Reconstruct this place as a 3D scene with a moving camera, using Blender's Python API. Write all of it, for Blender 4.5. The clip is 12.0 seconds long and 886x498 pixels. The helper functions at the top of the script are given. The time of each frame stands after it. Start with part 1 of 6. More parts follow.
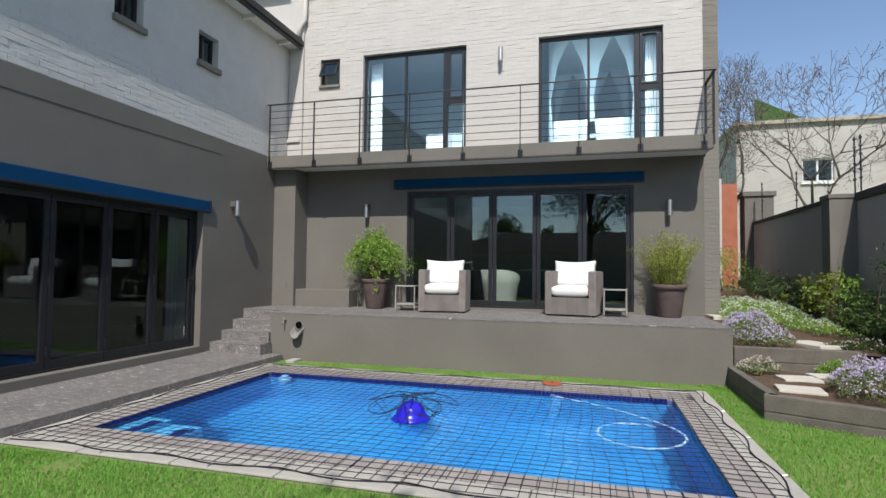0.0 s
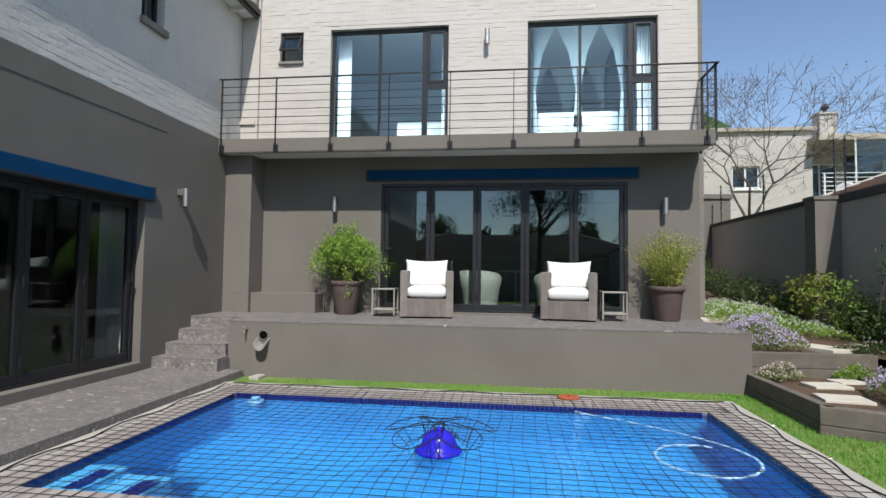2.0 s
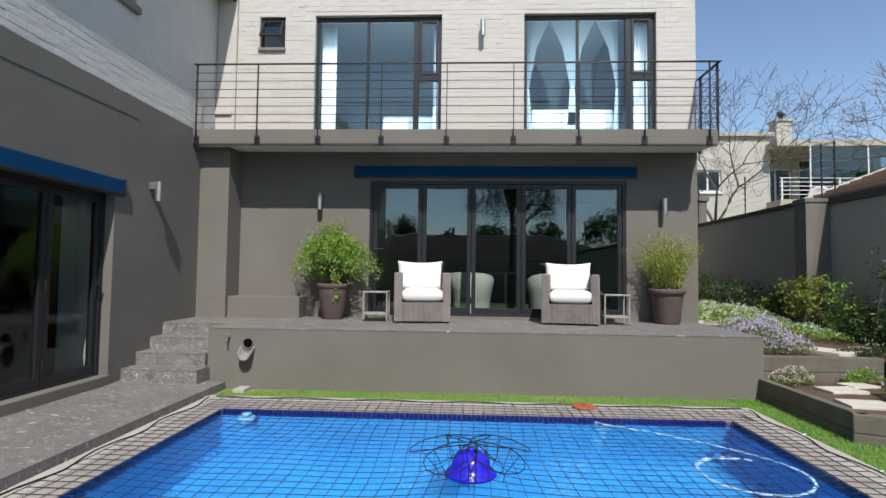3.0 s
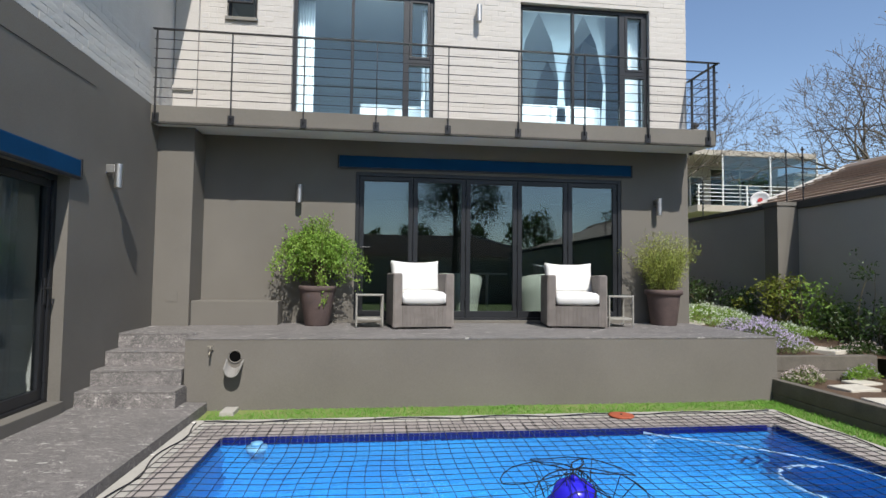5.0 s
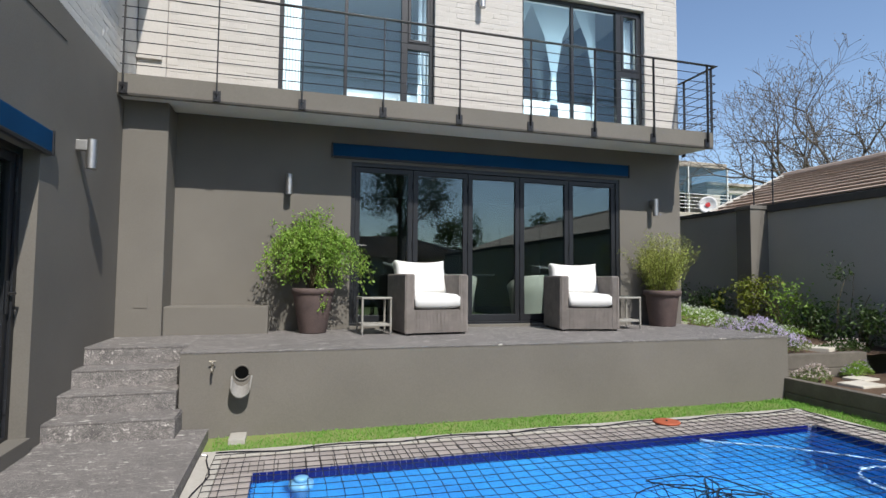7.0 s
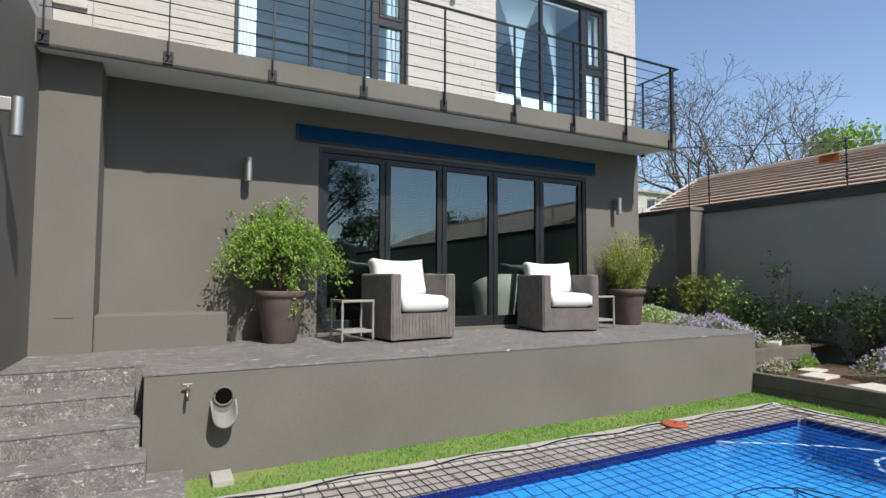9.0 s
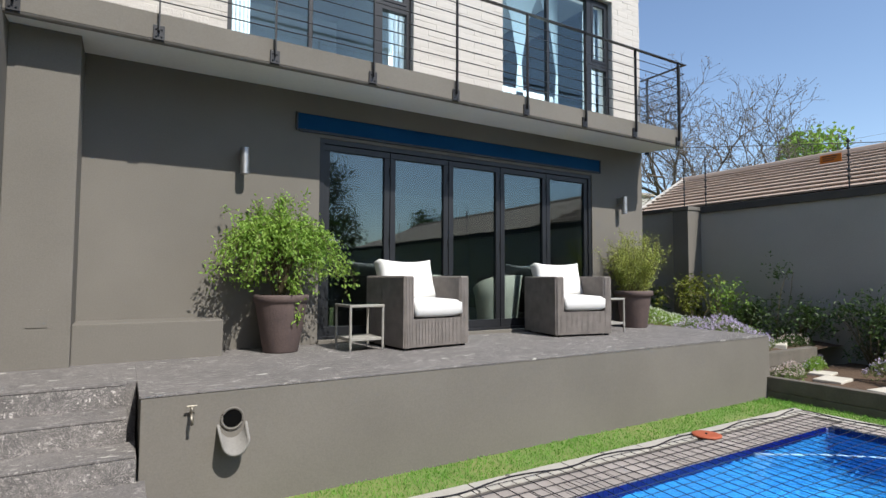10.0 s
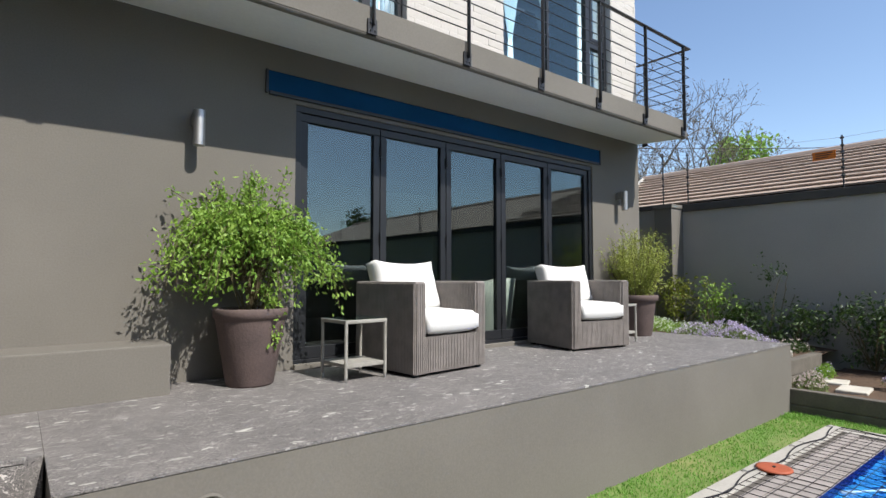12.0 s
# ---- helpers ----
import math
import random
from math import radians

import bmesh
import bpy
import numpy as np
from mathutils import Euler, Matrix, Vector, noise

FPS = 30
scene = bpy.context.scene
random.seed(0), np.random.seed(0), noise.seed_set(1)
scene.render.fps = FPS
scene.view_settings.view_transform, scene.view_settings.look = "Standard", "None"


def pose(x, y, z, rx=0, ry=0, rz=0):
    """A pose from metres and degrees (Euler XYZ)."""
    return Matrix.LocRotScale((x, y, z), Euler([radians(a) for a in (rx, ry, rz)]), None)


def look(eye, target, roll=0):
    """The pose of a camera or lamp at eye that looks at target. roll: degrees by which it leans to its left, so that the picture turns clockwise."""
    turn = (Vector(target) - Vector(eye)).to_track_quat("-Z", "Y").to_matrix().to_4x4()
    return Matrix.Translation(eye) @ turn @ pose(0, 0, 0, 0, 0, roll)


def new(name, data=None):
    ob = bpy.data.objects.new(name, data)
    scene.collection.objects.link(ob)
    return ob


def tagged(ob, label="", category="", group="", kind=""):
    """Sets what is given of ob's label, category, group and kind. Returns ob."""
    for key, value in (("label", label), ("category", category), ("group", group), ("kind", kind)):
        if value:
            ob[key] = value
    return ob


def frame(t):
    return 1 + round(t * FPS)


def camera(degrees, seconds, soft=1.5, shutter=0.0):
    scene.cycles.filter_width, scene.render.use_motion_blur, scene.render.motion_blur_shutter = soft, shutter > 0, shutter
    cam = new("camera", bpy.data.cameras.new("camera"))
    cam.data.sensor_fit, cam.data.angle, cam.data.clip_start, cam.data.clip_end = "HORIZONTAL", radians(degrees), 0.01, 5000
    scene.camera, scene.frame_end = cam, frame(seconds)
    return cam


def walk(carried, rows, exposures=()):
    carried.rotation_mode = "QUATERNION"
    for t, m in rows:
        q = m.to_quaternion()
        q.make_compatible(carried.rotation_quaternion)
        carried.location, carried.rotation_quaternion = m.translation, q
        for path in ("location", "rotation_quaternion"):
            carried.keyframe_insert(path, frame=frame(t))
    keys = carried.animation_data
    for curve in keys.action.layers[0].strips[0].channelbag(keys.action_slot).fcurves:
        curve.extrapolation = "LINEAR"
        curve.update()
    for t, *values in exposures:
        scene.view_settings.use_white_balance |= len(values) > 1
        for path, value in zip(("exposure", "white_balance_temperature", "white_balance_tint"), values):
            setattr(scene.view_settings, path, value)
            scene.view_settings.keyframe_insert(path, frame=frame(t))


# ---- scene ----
cam = camera(79.3, 12.0)
METRES, EYE, TILT, LEAN, TURN = 8.2, 1.5, 0.0, -0.25, 15.3
ROWS = [
    (0.0, 0.0, 0.0, 0.0, -0.02, 2.41, -0.39),
    (0.5, -0.0257, 0.029, -0.0006, -1.81, 2.5, -0.41),
    (1.0, -0.0517, 0.0589, -0.0026, -3.67, 2.53, -0.48),
    (1.5, -0.0825, 0.0899, -0.0008, -6.26, 2.56, -0.46),
    (2.0, -0.1121, 0.1206, -0.0023, -8.07, 2.67, -0.46),
    (2.5, -0.1404, 0.154, -0.001, -9.76, 2.71, -0.5),
    (3.0, -0.1724, 0.1857, 0.0, -12.6, 2.76, -0.48),
    (5.0, -0.2979, 0.303, 0.0003, -22.09, 2.85, -0.42),
    (5.5, -0.3272, 0.3382, -0.0006, -23.86, 2.94, -0.37),
    (6.0, -0.3576, 0.3715, -0.0008, -26.03, 2.95, -0.32),
    (6.5, -0.3852, 0.4032, -0.0023, -28.62, 3.04, -0.31),
    (7.0, -0.4058, 0.4336, -0.0019, -31.34, 3.10, -0.3),
    (7.5, -0.4217, 0.4625, -0.0018, -35.06, 3.13, -0.18),
    (9.5, -0.4772, 0.6085, 0.0006, -44.43, 2.92, -0.01),
    (10.0, -0.4769, 0.6475, 0.0042, -46.17, 2.84, -0.01),
    (10.5, -0.4720, 0.6878, 0.0079, -48.09, 2.78, 0.01),
    (11.0, -0.4594, 0.7281, 0.0089, -49.63, 2.78, 0.07),
    (11.5, -0.4464, 0.7683, 0.0091, -51.29, 2.77, 0.09),
    (12.0, -0.4354, 0.8065, 0.0100, -53.87, 2.80, 0.15),
]
walk(cam, [(t, pose(0, 0, EYE, TILT, LEAN, TURN) @ pose(METRES * x, METRES * y, METRES * z, 90 + pitch, roll, yaw)) for t, x, y, z, yaw, pitch, roll in ROWS],
     [(0.0, 0.46), (3.0, 0.48), (6.5, 0.55), (9.5, 0.65), (12.0, 0.80)])

# ---- light ----
SUN = Vector((-0.20, 1.0, -1.19)).normalized()
world = bpy.data.worlds.new("sky")
scene.world = world
world.use_nodes = True
wn = world.node_tree.nodes
sky = wn.new("ShaderNodeTexSky")
sky.sky_type, sky.sun_disc = "NISHITA", False
sky.sun_elevation = math.asin(-SUN.z)
sky.sun_rotation = math.atan2(-SUN.x, -SUN.y)
sky.altitude, sky.dust_density, sky.ozone_density = 800, 1.0, 1.3
wn["Background"].inputs["Strength"].default_value = 0.122
world.node_tree.links.new(sky.outputs[0], wn["Background"].inputs["Color"])
sun_data = bpy.data.lights.new("sun", "SUN")
sun_data.energy, sun_data.angle, sun_data.color = 3.7, radians(0.53), (1.0, 0.965, 0.91)
sun = new("sun", sun_data)
sun.matrix_world = look((0, 0, 30), Vector((0, 0, 30)) + SUN)
for wx in (-3.30, 0.17):                                # daylight of the sky in the two bedroom windows
    lamp = bpy.data.lights.new("window_daylight", "AREA")
    lamp.shape, lamp.size, lamp.size_y, lamp.energy, lamp.color = "RECTANGLE", 1.95, 1.9, 20.0, (0.74, 0.88, 1.0)
    new("window_daylight", lamp).matrix_world = pose(wx, 9.88, 4.74, 90)



# ---- materials ----
def mat(name, c1, c2=None, rough=0.8, metal=0.0, scale=4.0, fine=60.0, bump=0.1, depth=0.02, spec=0.4, mix=1.0, rand=0.0, island=0.0):
    """A surface whose colour wanders between c1 and c2 at two scales, with a fine relief."""
    m = bpy.data.materials.new(name)
    m.use_nodes = True
    nt = m.node_tree
    p = nt.nodes["Principled BSDF"]
    p.inputs["Roughness"].default_value, p.inputs["Metallic"].default_value = rough, metal
    p.inputs["Specular IOR Level"].default_value = spec
    c2 = c2 or tuple(v * 0.8 for v in c1)
    co = nt.nodes.new("ShaderNodeTexCoord")
    a, b = nt.nodes.new("ShaderNodeTexNoise"), nt.nodes.new("ShaderNodeTexNoise")
    for n, sc, det in ((a, scale, 6), (b, fine, 3)):
        n.inputs["Scale"].default_value, n.inputs["Detail"].default_value = sc, det
        nt.links.new(co.outputs["Object"], n.inputs["Vector"])
    add = nt.nodes.new("ShaderNodeMath")
    add.operation = "MULTIPLY_ADD"
    nt.links.new(b.outputs["Fac"], add.inputs[0])
    add.inputs[1].default_value = 0.6
    nt.links.new(a.outputs["Fac"], add.inputs[2])
    last = add
    for on, kind, out in ((rand, "ShaderNodeObjectInfo", "Random"), (island, "ShaderNodeNewGeometry", "Random Per Island")):
        if on:
            r, ad = nt.nodes.new(kind), nt.nodes.new("ShaderNodeMath")
            ad.operation = "MULTIPLY_ADD"
            nt.links.new(r.outputs[out], ad.inputs[0])
            ad.inputs[1].default_value = on
            nt.links.new(last.outputs[0], ad.inputs[2])
            last = ad
    ramp = nt.nodes.new("ShaderNodeMapRange")
    ramp.inputs["From Min"].default_value, ramp.inputs["From Max"].default_value = 0.5, 1.1 + rand + island
    nt.links.new(last.outputs[0], ramp.inputs["Value"])
    mx = nt.nodes.new("ShaderNodeMix")
    mx.data_type = "RGBA"
    mx.inputs[6].default_value, mx.inputs[7].default_value = (*c1, 1), (*c2, 1)
    nt.links.new(ramp.outputs[0], mx.inputs[0])
    nt.links.new(mx.outputs[2], p.inputs["Base Color"])
    if bump:
        bp = nt.nodes.new("ShaderNodeBump")
        bp.inputs["Strength"].default_value, bp.inputs["Distance"].default_value = bump, depth
        nt.links.new(add.outputs[0], bp.inputs["Height"])
        nt.links.new(bp.outputs[0], p.inputs["Normal"])
    return m


def glass(name, tint, face=0.1, rough=0.0):
    """A pane: tinted see-through, with a gloss that grows towards grazing; face: the share mirrored head-on by each side."""
    m = bpy.data.materials.new(name)
    m.use_nodes = True
    nt = m.node_tree
    nt.nodes.remove(nt.nodes["Principled BSDF"])
    tr, gl, lw, pw, ma, mx = (nt.nodes.new("ShaderNode" + k) for k in ("BsdfTransparent", "BsdfGlossy", "LayerWeight", "Math", "Math", "MixShader"))
    tr.inputs[0].default_value = (*tint, 1)
    gl.inputs["Color"].default_value = (0.86, 1.0, 1.0, 1)
    gl.inputs["Roughness"].default_value = rough
    lw.inputs["Blend"].default_value = 0.5
    pw.operation, ma.operation = "POWER", "MULTIPLY_ADD"
    pw.inputs[1].default_value = 5.0
    ma.inputs[1].default_value, ma.inputs[2].default_value = 1 - face, face
    nz, bp = nt.nodes.new("ShaderNodeTexNoise"), nt.nodes.new("ShaderNodeBump")
    nz.inputs["Scale"].default_value = 1.2
    bp.inputs["Strength"].default_value, bp.inputs["Distance"].default_value = 0.06, 0.02
    for a, b in ((nz.outputs[0], bp.inputs["Height"]), (bp.outputs[0], gl.inputs["Normal"]), (lw.outputs["Facing"], pw.inputs[0]), (pw.outputs[0], ma.inputs[0]), (ma.outputs[0], mx.inputs[0]),
                 (tr.outputs[0], mx.inputs[1]), (gl.outputs[0], mx.inputs[2]), (mx.outputs[0], nt.nodes["Material Output"].inputs[0])):
        nt.links.new(a, b)
    return m


def mix_voronoi(m, scale, colour, low, high, stretch=(1, 1, 1), relief=0.0):
    """Lays flecks (the cells' middles) of a colour over a material made by mat()."""
    nt = m.node_tree
    p = nt.nodes["Principled BSDF"]
    src = p.inputs["Base Color"].links[0].from_socket
    co, mp, nz, vo = (nt.nodes.new("ShaderNode" + k) for k in ("TexCoord", "Mapping", "TexNoise", "TexVoronoi"))
    mp.inputs["Scale"].default_value = stretch
    nz.inputs["Scale"].default_value = scale * 1.4
    nt.links.new(co.outputs["Object"], mp.inputs[0])
    add = nt.nodes.new("ShaderNodeMix")
    add.data_type = "VECTOR"
    add.inputs[0].default_value = 0.16
    nt.links.new(mp.outputs[0], nz.inputs["Vector"])
    nt.links.new(mp.outputs[0], add.inputs[4])
    nt.links.new(nz.outputs["Color"], add.inputs[5])
    nt.links.new(add.outputs[1], vo.inputs["Vector"])
    vo.inputs["Scale"].default_value = scale
    sep = nt.nodes.new("ShaderNodeSeparateColor")
    nt.links.new(vo.outputs["Color"], sep.inputs[0])
    size = nt.nodes.new("ShaderNodeMath")
    size.operation = "POWER"
    nt.links.new(sep.outputs[0], size.inputs[0])
    size.inputs[1].default_value = 2.5
    lim = nt.nodes.new("ShaderNodeMath")
    lim.operation = "MULTIPLY"
    nt.links.new(size.outputs[0], lim.inputs[0])
    lim.inputs[1].default_value = high
    less = nt.nodes.new("ShaderNodeMath")
    less.operation = "LESS_THAN"
    nt.links.new(vo.outputs["Distance"], less.inputs[0])
    nt.links.new(lim.outputs[0], less.inputs[1])
    mul = nt.nodes.new("ShaderNodeMath")
    mul.operation = "MULTIPLY"
    nt.links.new(less.outputs[0], mul.inputs[0])
    pw = nt.nodes.new("ShaderNodeMapRange")
    pw.inputs["To Min"].default_value, pw.inputs["To Max"].default_value = low, 1.0
    nt.links.new(sep.outputs[1], pw.inputs["Value"])
    nt.links.new(pw.outputs[0], mul.inputs[1])
    mx = nt.nodes.new("ShaderNodeMix")
    mx.data_type = "RGBA"
    nt.links.new(mul.outputs[0], mx.inputs[0])
    nt.links.new(src, mx.inputs[6])
    mx.inputs[7].default_value = (*colour, 1)
    nt.links.new(mx.outputs[2], p.inputs["Base Color"])
    return m


PLASTER = mat("grey_plaster", (0.175, 0.160, 0.138), (0.130, 0.119, 0.102), 0.9, scale=0.9, fine=90, bump=0.15, depth=0.01)
WHITE_BRICK = mat("cream_painted_brick", (0.53, 0.496, 0.455), (0.465, 0.435, 0.40), 0.85, scale=3, fine=40, bump=0.35, depth=0.02, rand=0.0)
GREY_BRICK = mat("grey_painted_brick", (0.56, 0.545, 0.515), (0.49, 0.475, 0.45), 0.85, scale=3, fine=40, bump=0.35, depth=0.02)
DARK_BRICK = mat("taupe_painted_brick", (0.22, 0.205, 0.18), (0.17, 0.158, 0.138), 0.9, scale=3, fine=40, bump=0.35)
SOFFIT = mat("soffit_paint", (0.78, 0.77, 0.73), (0.68, 0.67, 0.64), 0.85, scale=1.5, fine=30, bump=0.1)
FRAME = mat("charcoal_aluminium", (0.020, 0.021, 0.024), (0.014, 0.015, 0.017), 0.38, scale=2, fine=200, bump=0.02)
RAIL = mat("charcoal_steel_paint", (0.022, 0.022, 0.025), (0.014, 0.014, 0.016), 0.42, scale=8, fine=200, bump=0.05)
BLUE = mat("navy_awning_fabric", (0.004, 0.054, 0.140), (0.003, 0.042, 0.110), 0.8, scale=3, fine=150, bump=0.1, spec=0.1)
GLASS = glass("dark_door_glass", (0.62, 0.67, 0.68), 0.095)
GLASS_SIDE = glass("dark_side_glass", (0.66, 0.69, 0.69), 0.05)
GLASS_UP = glass("bedroom_glass", (0.90, 0.97, 0.98), 0.06)
TERRAZZO = mat("weathered_terrazzo", (0.185, 0.170, 0.162), (0.115, 0.107, 0.103), 0.7, scale=2.2, fine=45, bump=0.12, depth=0.01)
mix_voronoi(TERRAZZO, 40, (0.055, 0.05, 0.05), 0.2, 0.75, (1, 1.5, 1))
mix_voronoi(TERRAZZO, 55, (0.34, 0.315, 0.29), 0.15, 0.75, (1, 1.6, 1))
mix_voronoi(TERRAZZO, 24, (0.38, 0.355, 0.33), 0.1, 0.62, (1, 2.0, 1))
mix_voronoi(TERRAZZO, 10, (0.56, 0.54, 0.49), 0.25, 0.34, (1, 2.2, 1))
STEPSTONE = mat("terrazzo_steps", (0.18, 0.166, 0.158), (0.085, 0.08, 0.077), 0.75, scale=4, fine=45, bump=0.12, depth=0.01)
mix_voronoi(STEPSTONE, 62, (0.03, 0.028, 0.028), 0.4, 0.9)
mix_voronoi(STEPSTONE, 52, (0.48, 0.44, 0.41), 0.25, 0.8)
mix_voronoi(STEPSTONE, 26, (0.58, 0.54, 0.50), 0.3, 0.44)
mix_voronoi(STEPSTONE, 95, (0.40, 0.36, 0.34), 0.2, 0.7)
CONCRETE = mat("pale_concrete", (0.44, 0.415, 0.37), (0.33, 0.31, 0.275), 0.9, scale=3, fine=50, bump=0.2)
PAVER = mat("weathered_clay_paver", (0.37, 0.33, 0.305), (0.255, 0.228, 0.21), 0.9, scale=8, fine=70, bump=0.25, rand=0.7)
MORTAR = mat("sandy_joint", (0.13, 0.115, 0.10), (0.09, 0.08, 0.07), 0.95, scale=8, fine=90, bump=0.3)
POOL = mat("pool_plaster_blue", (0.03, 0.30, 0.63), (0.018, 0.21, 0.52), 0.6, scale=1.2, fine=12, bump=0.05)
MOSAIC = mat("navy_mosaic_tile", (0.007, 0.014, 0.15), (0.005, 0.009, 0.09), 0.25, scale=20, fine=90, bump=0.05, rand=0.5)
GRASSDIRT = mat("lawn_soil", (0.09, 0.19, 0.032), (0.24, 0.24, 0.09), 0.95, scale=1.6, fine=30, bump=0.5, depth=0.03)
BLADE = mat("grass_blade", (0.115, 0.30, 0.034), (0.24, 0.44, 0.085), 0.6, scale=1.2, fine=3, bump=0, island=0.35)
SOIL = mat("garden_soil", (0.12, 0.075, 0.045), (0.07, 0.045, 0.03), 0.95, scale=6, fine=60, bump=0.6, depth=0.03)
SLEEPER = mat("weathered_sleeper", (0.17, 0.15, 0.125), (0.095, 0.085, 0.07), 0.9, scale=5, fine=60, bump=0.4)
WALLGREY = mat("boundary_plaster", (0.40, 0.375, 0.335), (0.34, 0.32, 0.285), 0.9, scale=0.9, fine=60, bump=0.2)
COPINGDARK = mat("dark_wall_capping", (0.085, 0.078, 0.068), (0.06, 0.055, 0.05), 0.9, scale=3, fine=60, bump=0.2)
GROUT = mat("pool_grout", (0.10, 0.13, 0.30), (0.07, 0.09, 0.22), 0.8, scale=9, fine=60, bump=0.1)
INNER = mat("room_paint", (0.80, 0.80, 0.78), (0.74, 0.74, 0.72), 0.9, scale=1, fine=20, bump=0.05)
DARKFLOOR = mat("dark_room_floor", (0.06, 0.055, 0.05), (0.045, 0.04, 0.038), 0.4, scale=2, fine=40, bump=0.05)
STEEL = mat("brushed_steel", (0.50, 0.49, 0.47), (0.40, 0.39, 0.38), 0.45, 1.0, scale=10, fine=200, bump=0.05)
TILE_ROOF = mat("tan_roof_tile", (0.44, 0.34, 0.27), (0.34, 0.265, 0.21), 0.9, scale=2, fine=30, bump=0.3, rand=0.12, island=0.1)
GUTTER = mat("dark_gutter", (0.035, 0.034, 0.034), (0.026, 0.025, 0.025), 0.5, scale=3, fine=60, bump=0.05)


# ---- building helpers ----
def box_bm(bm, x0, x1, y0, y1, z0, z1, bevel=0.0):
    vs = [bm.verts.new((x, y, z)) for z in (z0, z1) for y in (y0, y1) for x in (x0, x1)]
    fs = [bm.faces.new([vs[i] for i in q]) for q in ((0, 2, 3, 1), (4, 5, 7, 6), (0, 1, 5, 4), (2, 6, 7, 3), (0, 4, 6, 2), (1, 3, 7, 5))]
    if bevel:
        es = list({e for f in fs for e in f.edges})
        bmesh.ops.bevel(bm, geom=es, offset=bevel, segments=2, affect="EDGES", profile=0.6)


def boxes(*dims, bevel=0.0):
    bm = bmesh.new()
    for d in dims:
        box_bm(bm, *d, bevel=bevel)
    return bm


def mesh_of(name, bm, material, smooth=False):
    me = bpy.data.meshes.new(name)
    bm.to_mesh(me)
    bm.free()
    for m in material if isinstance(material, (list, tuple)) else (material,):
        me.materials.append(m)
    if smooth:
        for p in me.polygons:
            p.use_smooth = True
    return me


def part(name, bm, material, parent=None, label="", smooth=False):
    """Links a bmesh as one mesh object under a thing or a part."""
    ob = new(name, mesh_of(name, bm, material, smooth))
    if parent:
        ob.parent = parent
    if label:
        ob["label"] = label
    return ob


def struct(name, bm, material, label, category, smooth=False):
    return tagged(part(name, bm, material, None, "", smooth), label, category, "", "structure")


def empty(name, m, label, category, group="", kind=""):
    ob = new(name)
    ob.matrix_basis = m
    ob.empty_display_size = 0.1
    return tagged(ob, label, category, group, kind)


def tube(bm, pts, r, n=6, closed=False, r_end=None):
    """A round bar through points, with a radius that may taper."""
    pts = [Vector(p) for p in pts]
    rings = []
    last = len(pts) - 1
    for i, p in enumerate(pts):
        d = (pts[(i + 1) % len(pts)] - pts[i - 1]) if closed else pts[min(i + 1, last)] - pts[max(i - 1, 0)]
        d.normalize()
        u = d.cross(Vector((0, 0, 1)) if abs(d.z) < 0.9 else Vector((1, 0, 0))).normalized()
        v = d.cross(u)
        rr = r if r_end is None else r + (r_end - r) * i / last
        rings.append([bm.verts.new(p + rr * (math.cos(k * math.tau / n) * u + math.sin(k * math.tau / n) * v)) for k in range(n)])
    for a, b in zip(rings, rings[1:] + ([rings[0]] if closed else [])):
        for k in range(n):
            bm.faces.new((a[k], a[(k + 1) % n], b[(k + 1) % n], b[k]))
    if not closed:
        bm.faces.new(rings[0][::-1])
        bm.faces.new(rings[-1])


def lathe(bm, prof, n=32, cx=0.0, cy=0.0):
    """A turned shape from (radius, height) pairs."""
    rings = [[bm.verts.new((cx + r * math.cos(k * math.tau / n), cy + r * math.sin(k * math.tau / n), z)) for k in range(n)] for r, z in prof]
    for a, b in zip(rings, rings[1:]):
        for k in range(n):
            bm.faces.new((a[k], a[(k + 1) % n], b[(k + 1) % n], b[k]))
    bm.faces.new(rings[0][::-1])
    bm.faces.new(rings[-1])


def wall_y(name, x0, x1, y0, y1, z0, z1, holes, material, label):
    """A wall along x with rectangular openings (x0, x1, z0, z1) right through it."""
    bm = bmesh.new()
    xs = sorted({x0, x1, *(h[0] for h in holes), *(h[1] for h in holes)})
    for a, b in zip(xs, xs[1:]):
        cuts = sorted((h[2], h[3]) for h in holes if h[0] <= a and h[1] >= b)
        z = z0
        for lo, hi in cuts + [(z1, z1)]:
            if lo > z + 1e-6:
                box_bm(bm, a, b, y0, y1, z, lo)
            z = hi
    bmesh.ops.remove_doubles(bm, verts=bm.verts, dist=1e-5)
    inner = [f for f in bm.faces if any(g is not f and (g.calc_center_median() - f.calc_center_median()).length < 1e-5 for e in f.edges for g in e.link_faces)]
    bmesh.ops.delete(bm, geom=inner, context="FACES_ONLY")
    return struct(name, bm, material, label, "wall")


def wall_x(name, x0, x1, y0, y1, z0, z1, holes, material, label):
    """The same along y; openings as (y0, y1, z0, z1)."""
    ob = wall_y(name, y0, y1, -x1, -x0, z0, z1, holes, material, label)
    ob.data.transform(Matrix.Rotation(math.pi / 2, 4, "Z"))
    return ob


# ---- ground, pool ----
PX0, PX1, PY0, PY1 = -4.37, 0.93, 3.92, 6.77      # the pool's inner edge
CX0, CX1, CY0, CY1 = -4.80, 1.40, 3.37, 7.34      # the surround's outer edge
GZ, CZ, WZ, TZ = 0.03, 0.05, 0.0, 0.787           # lawn, surround, water, terrace

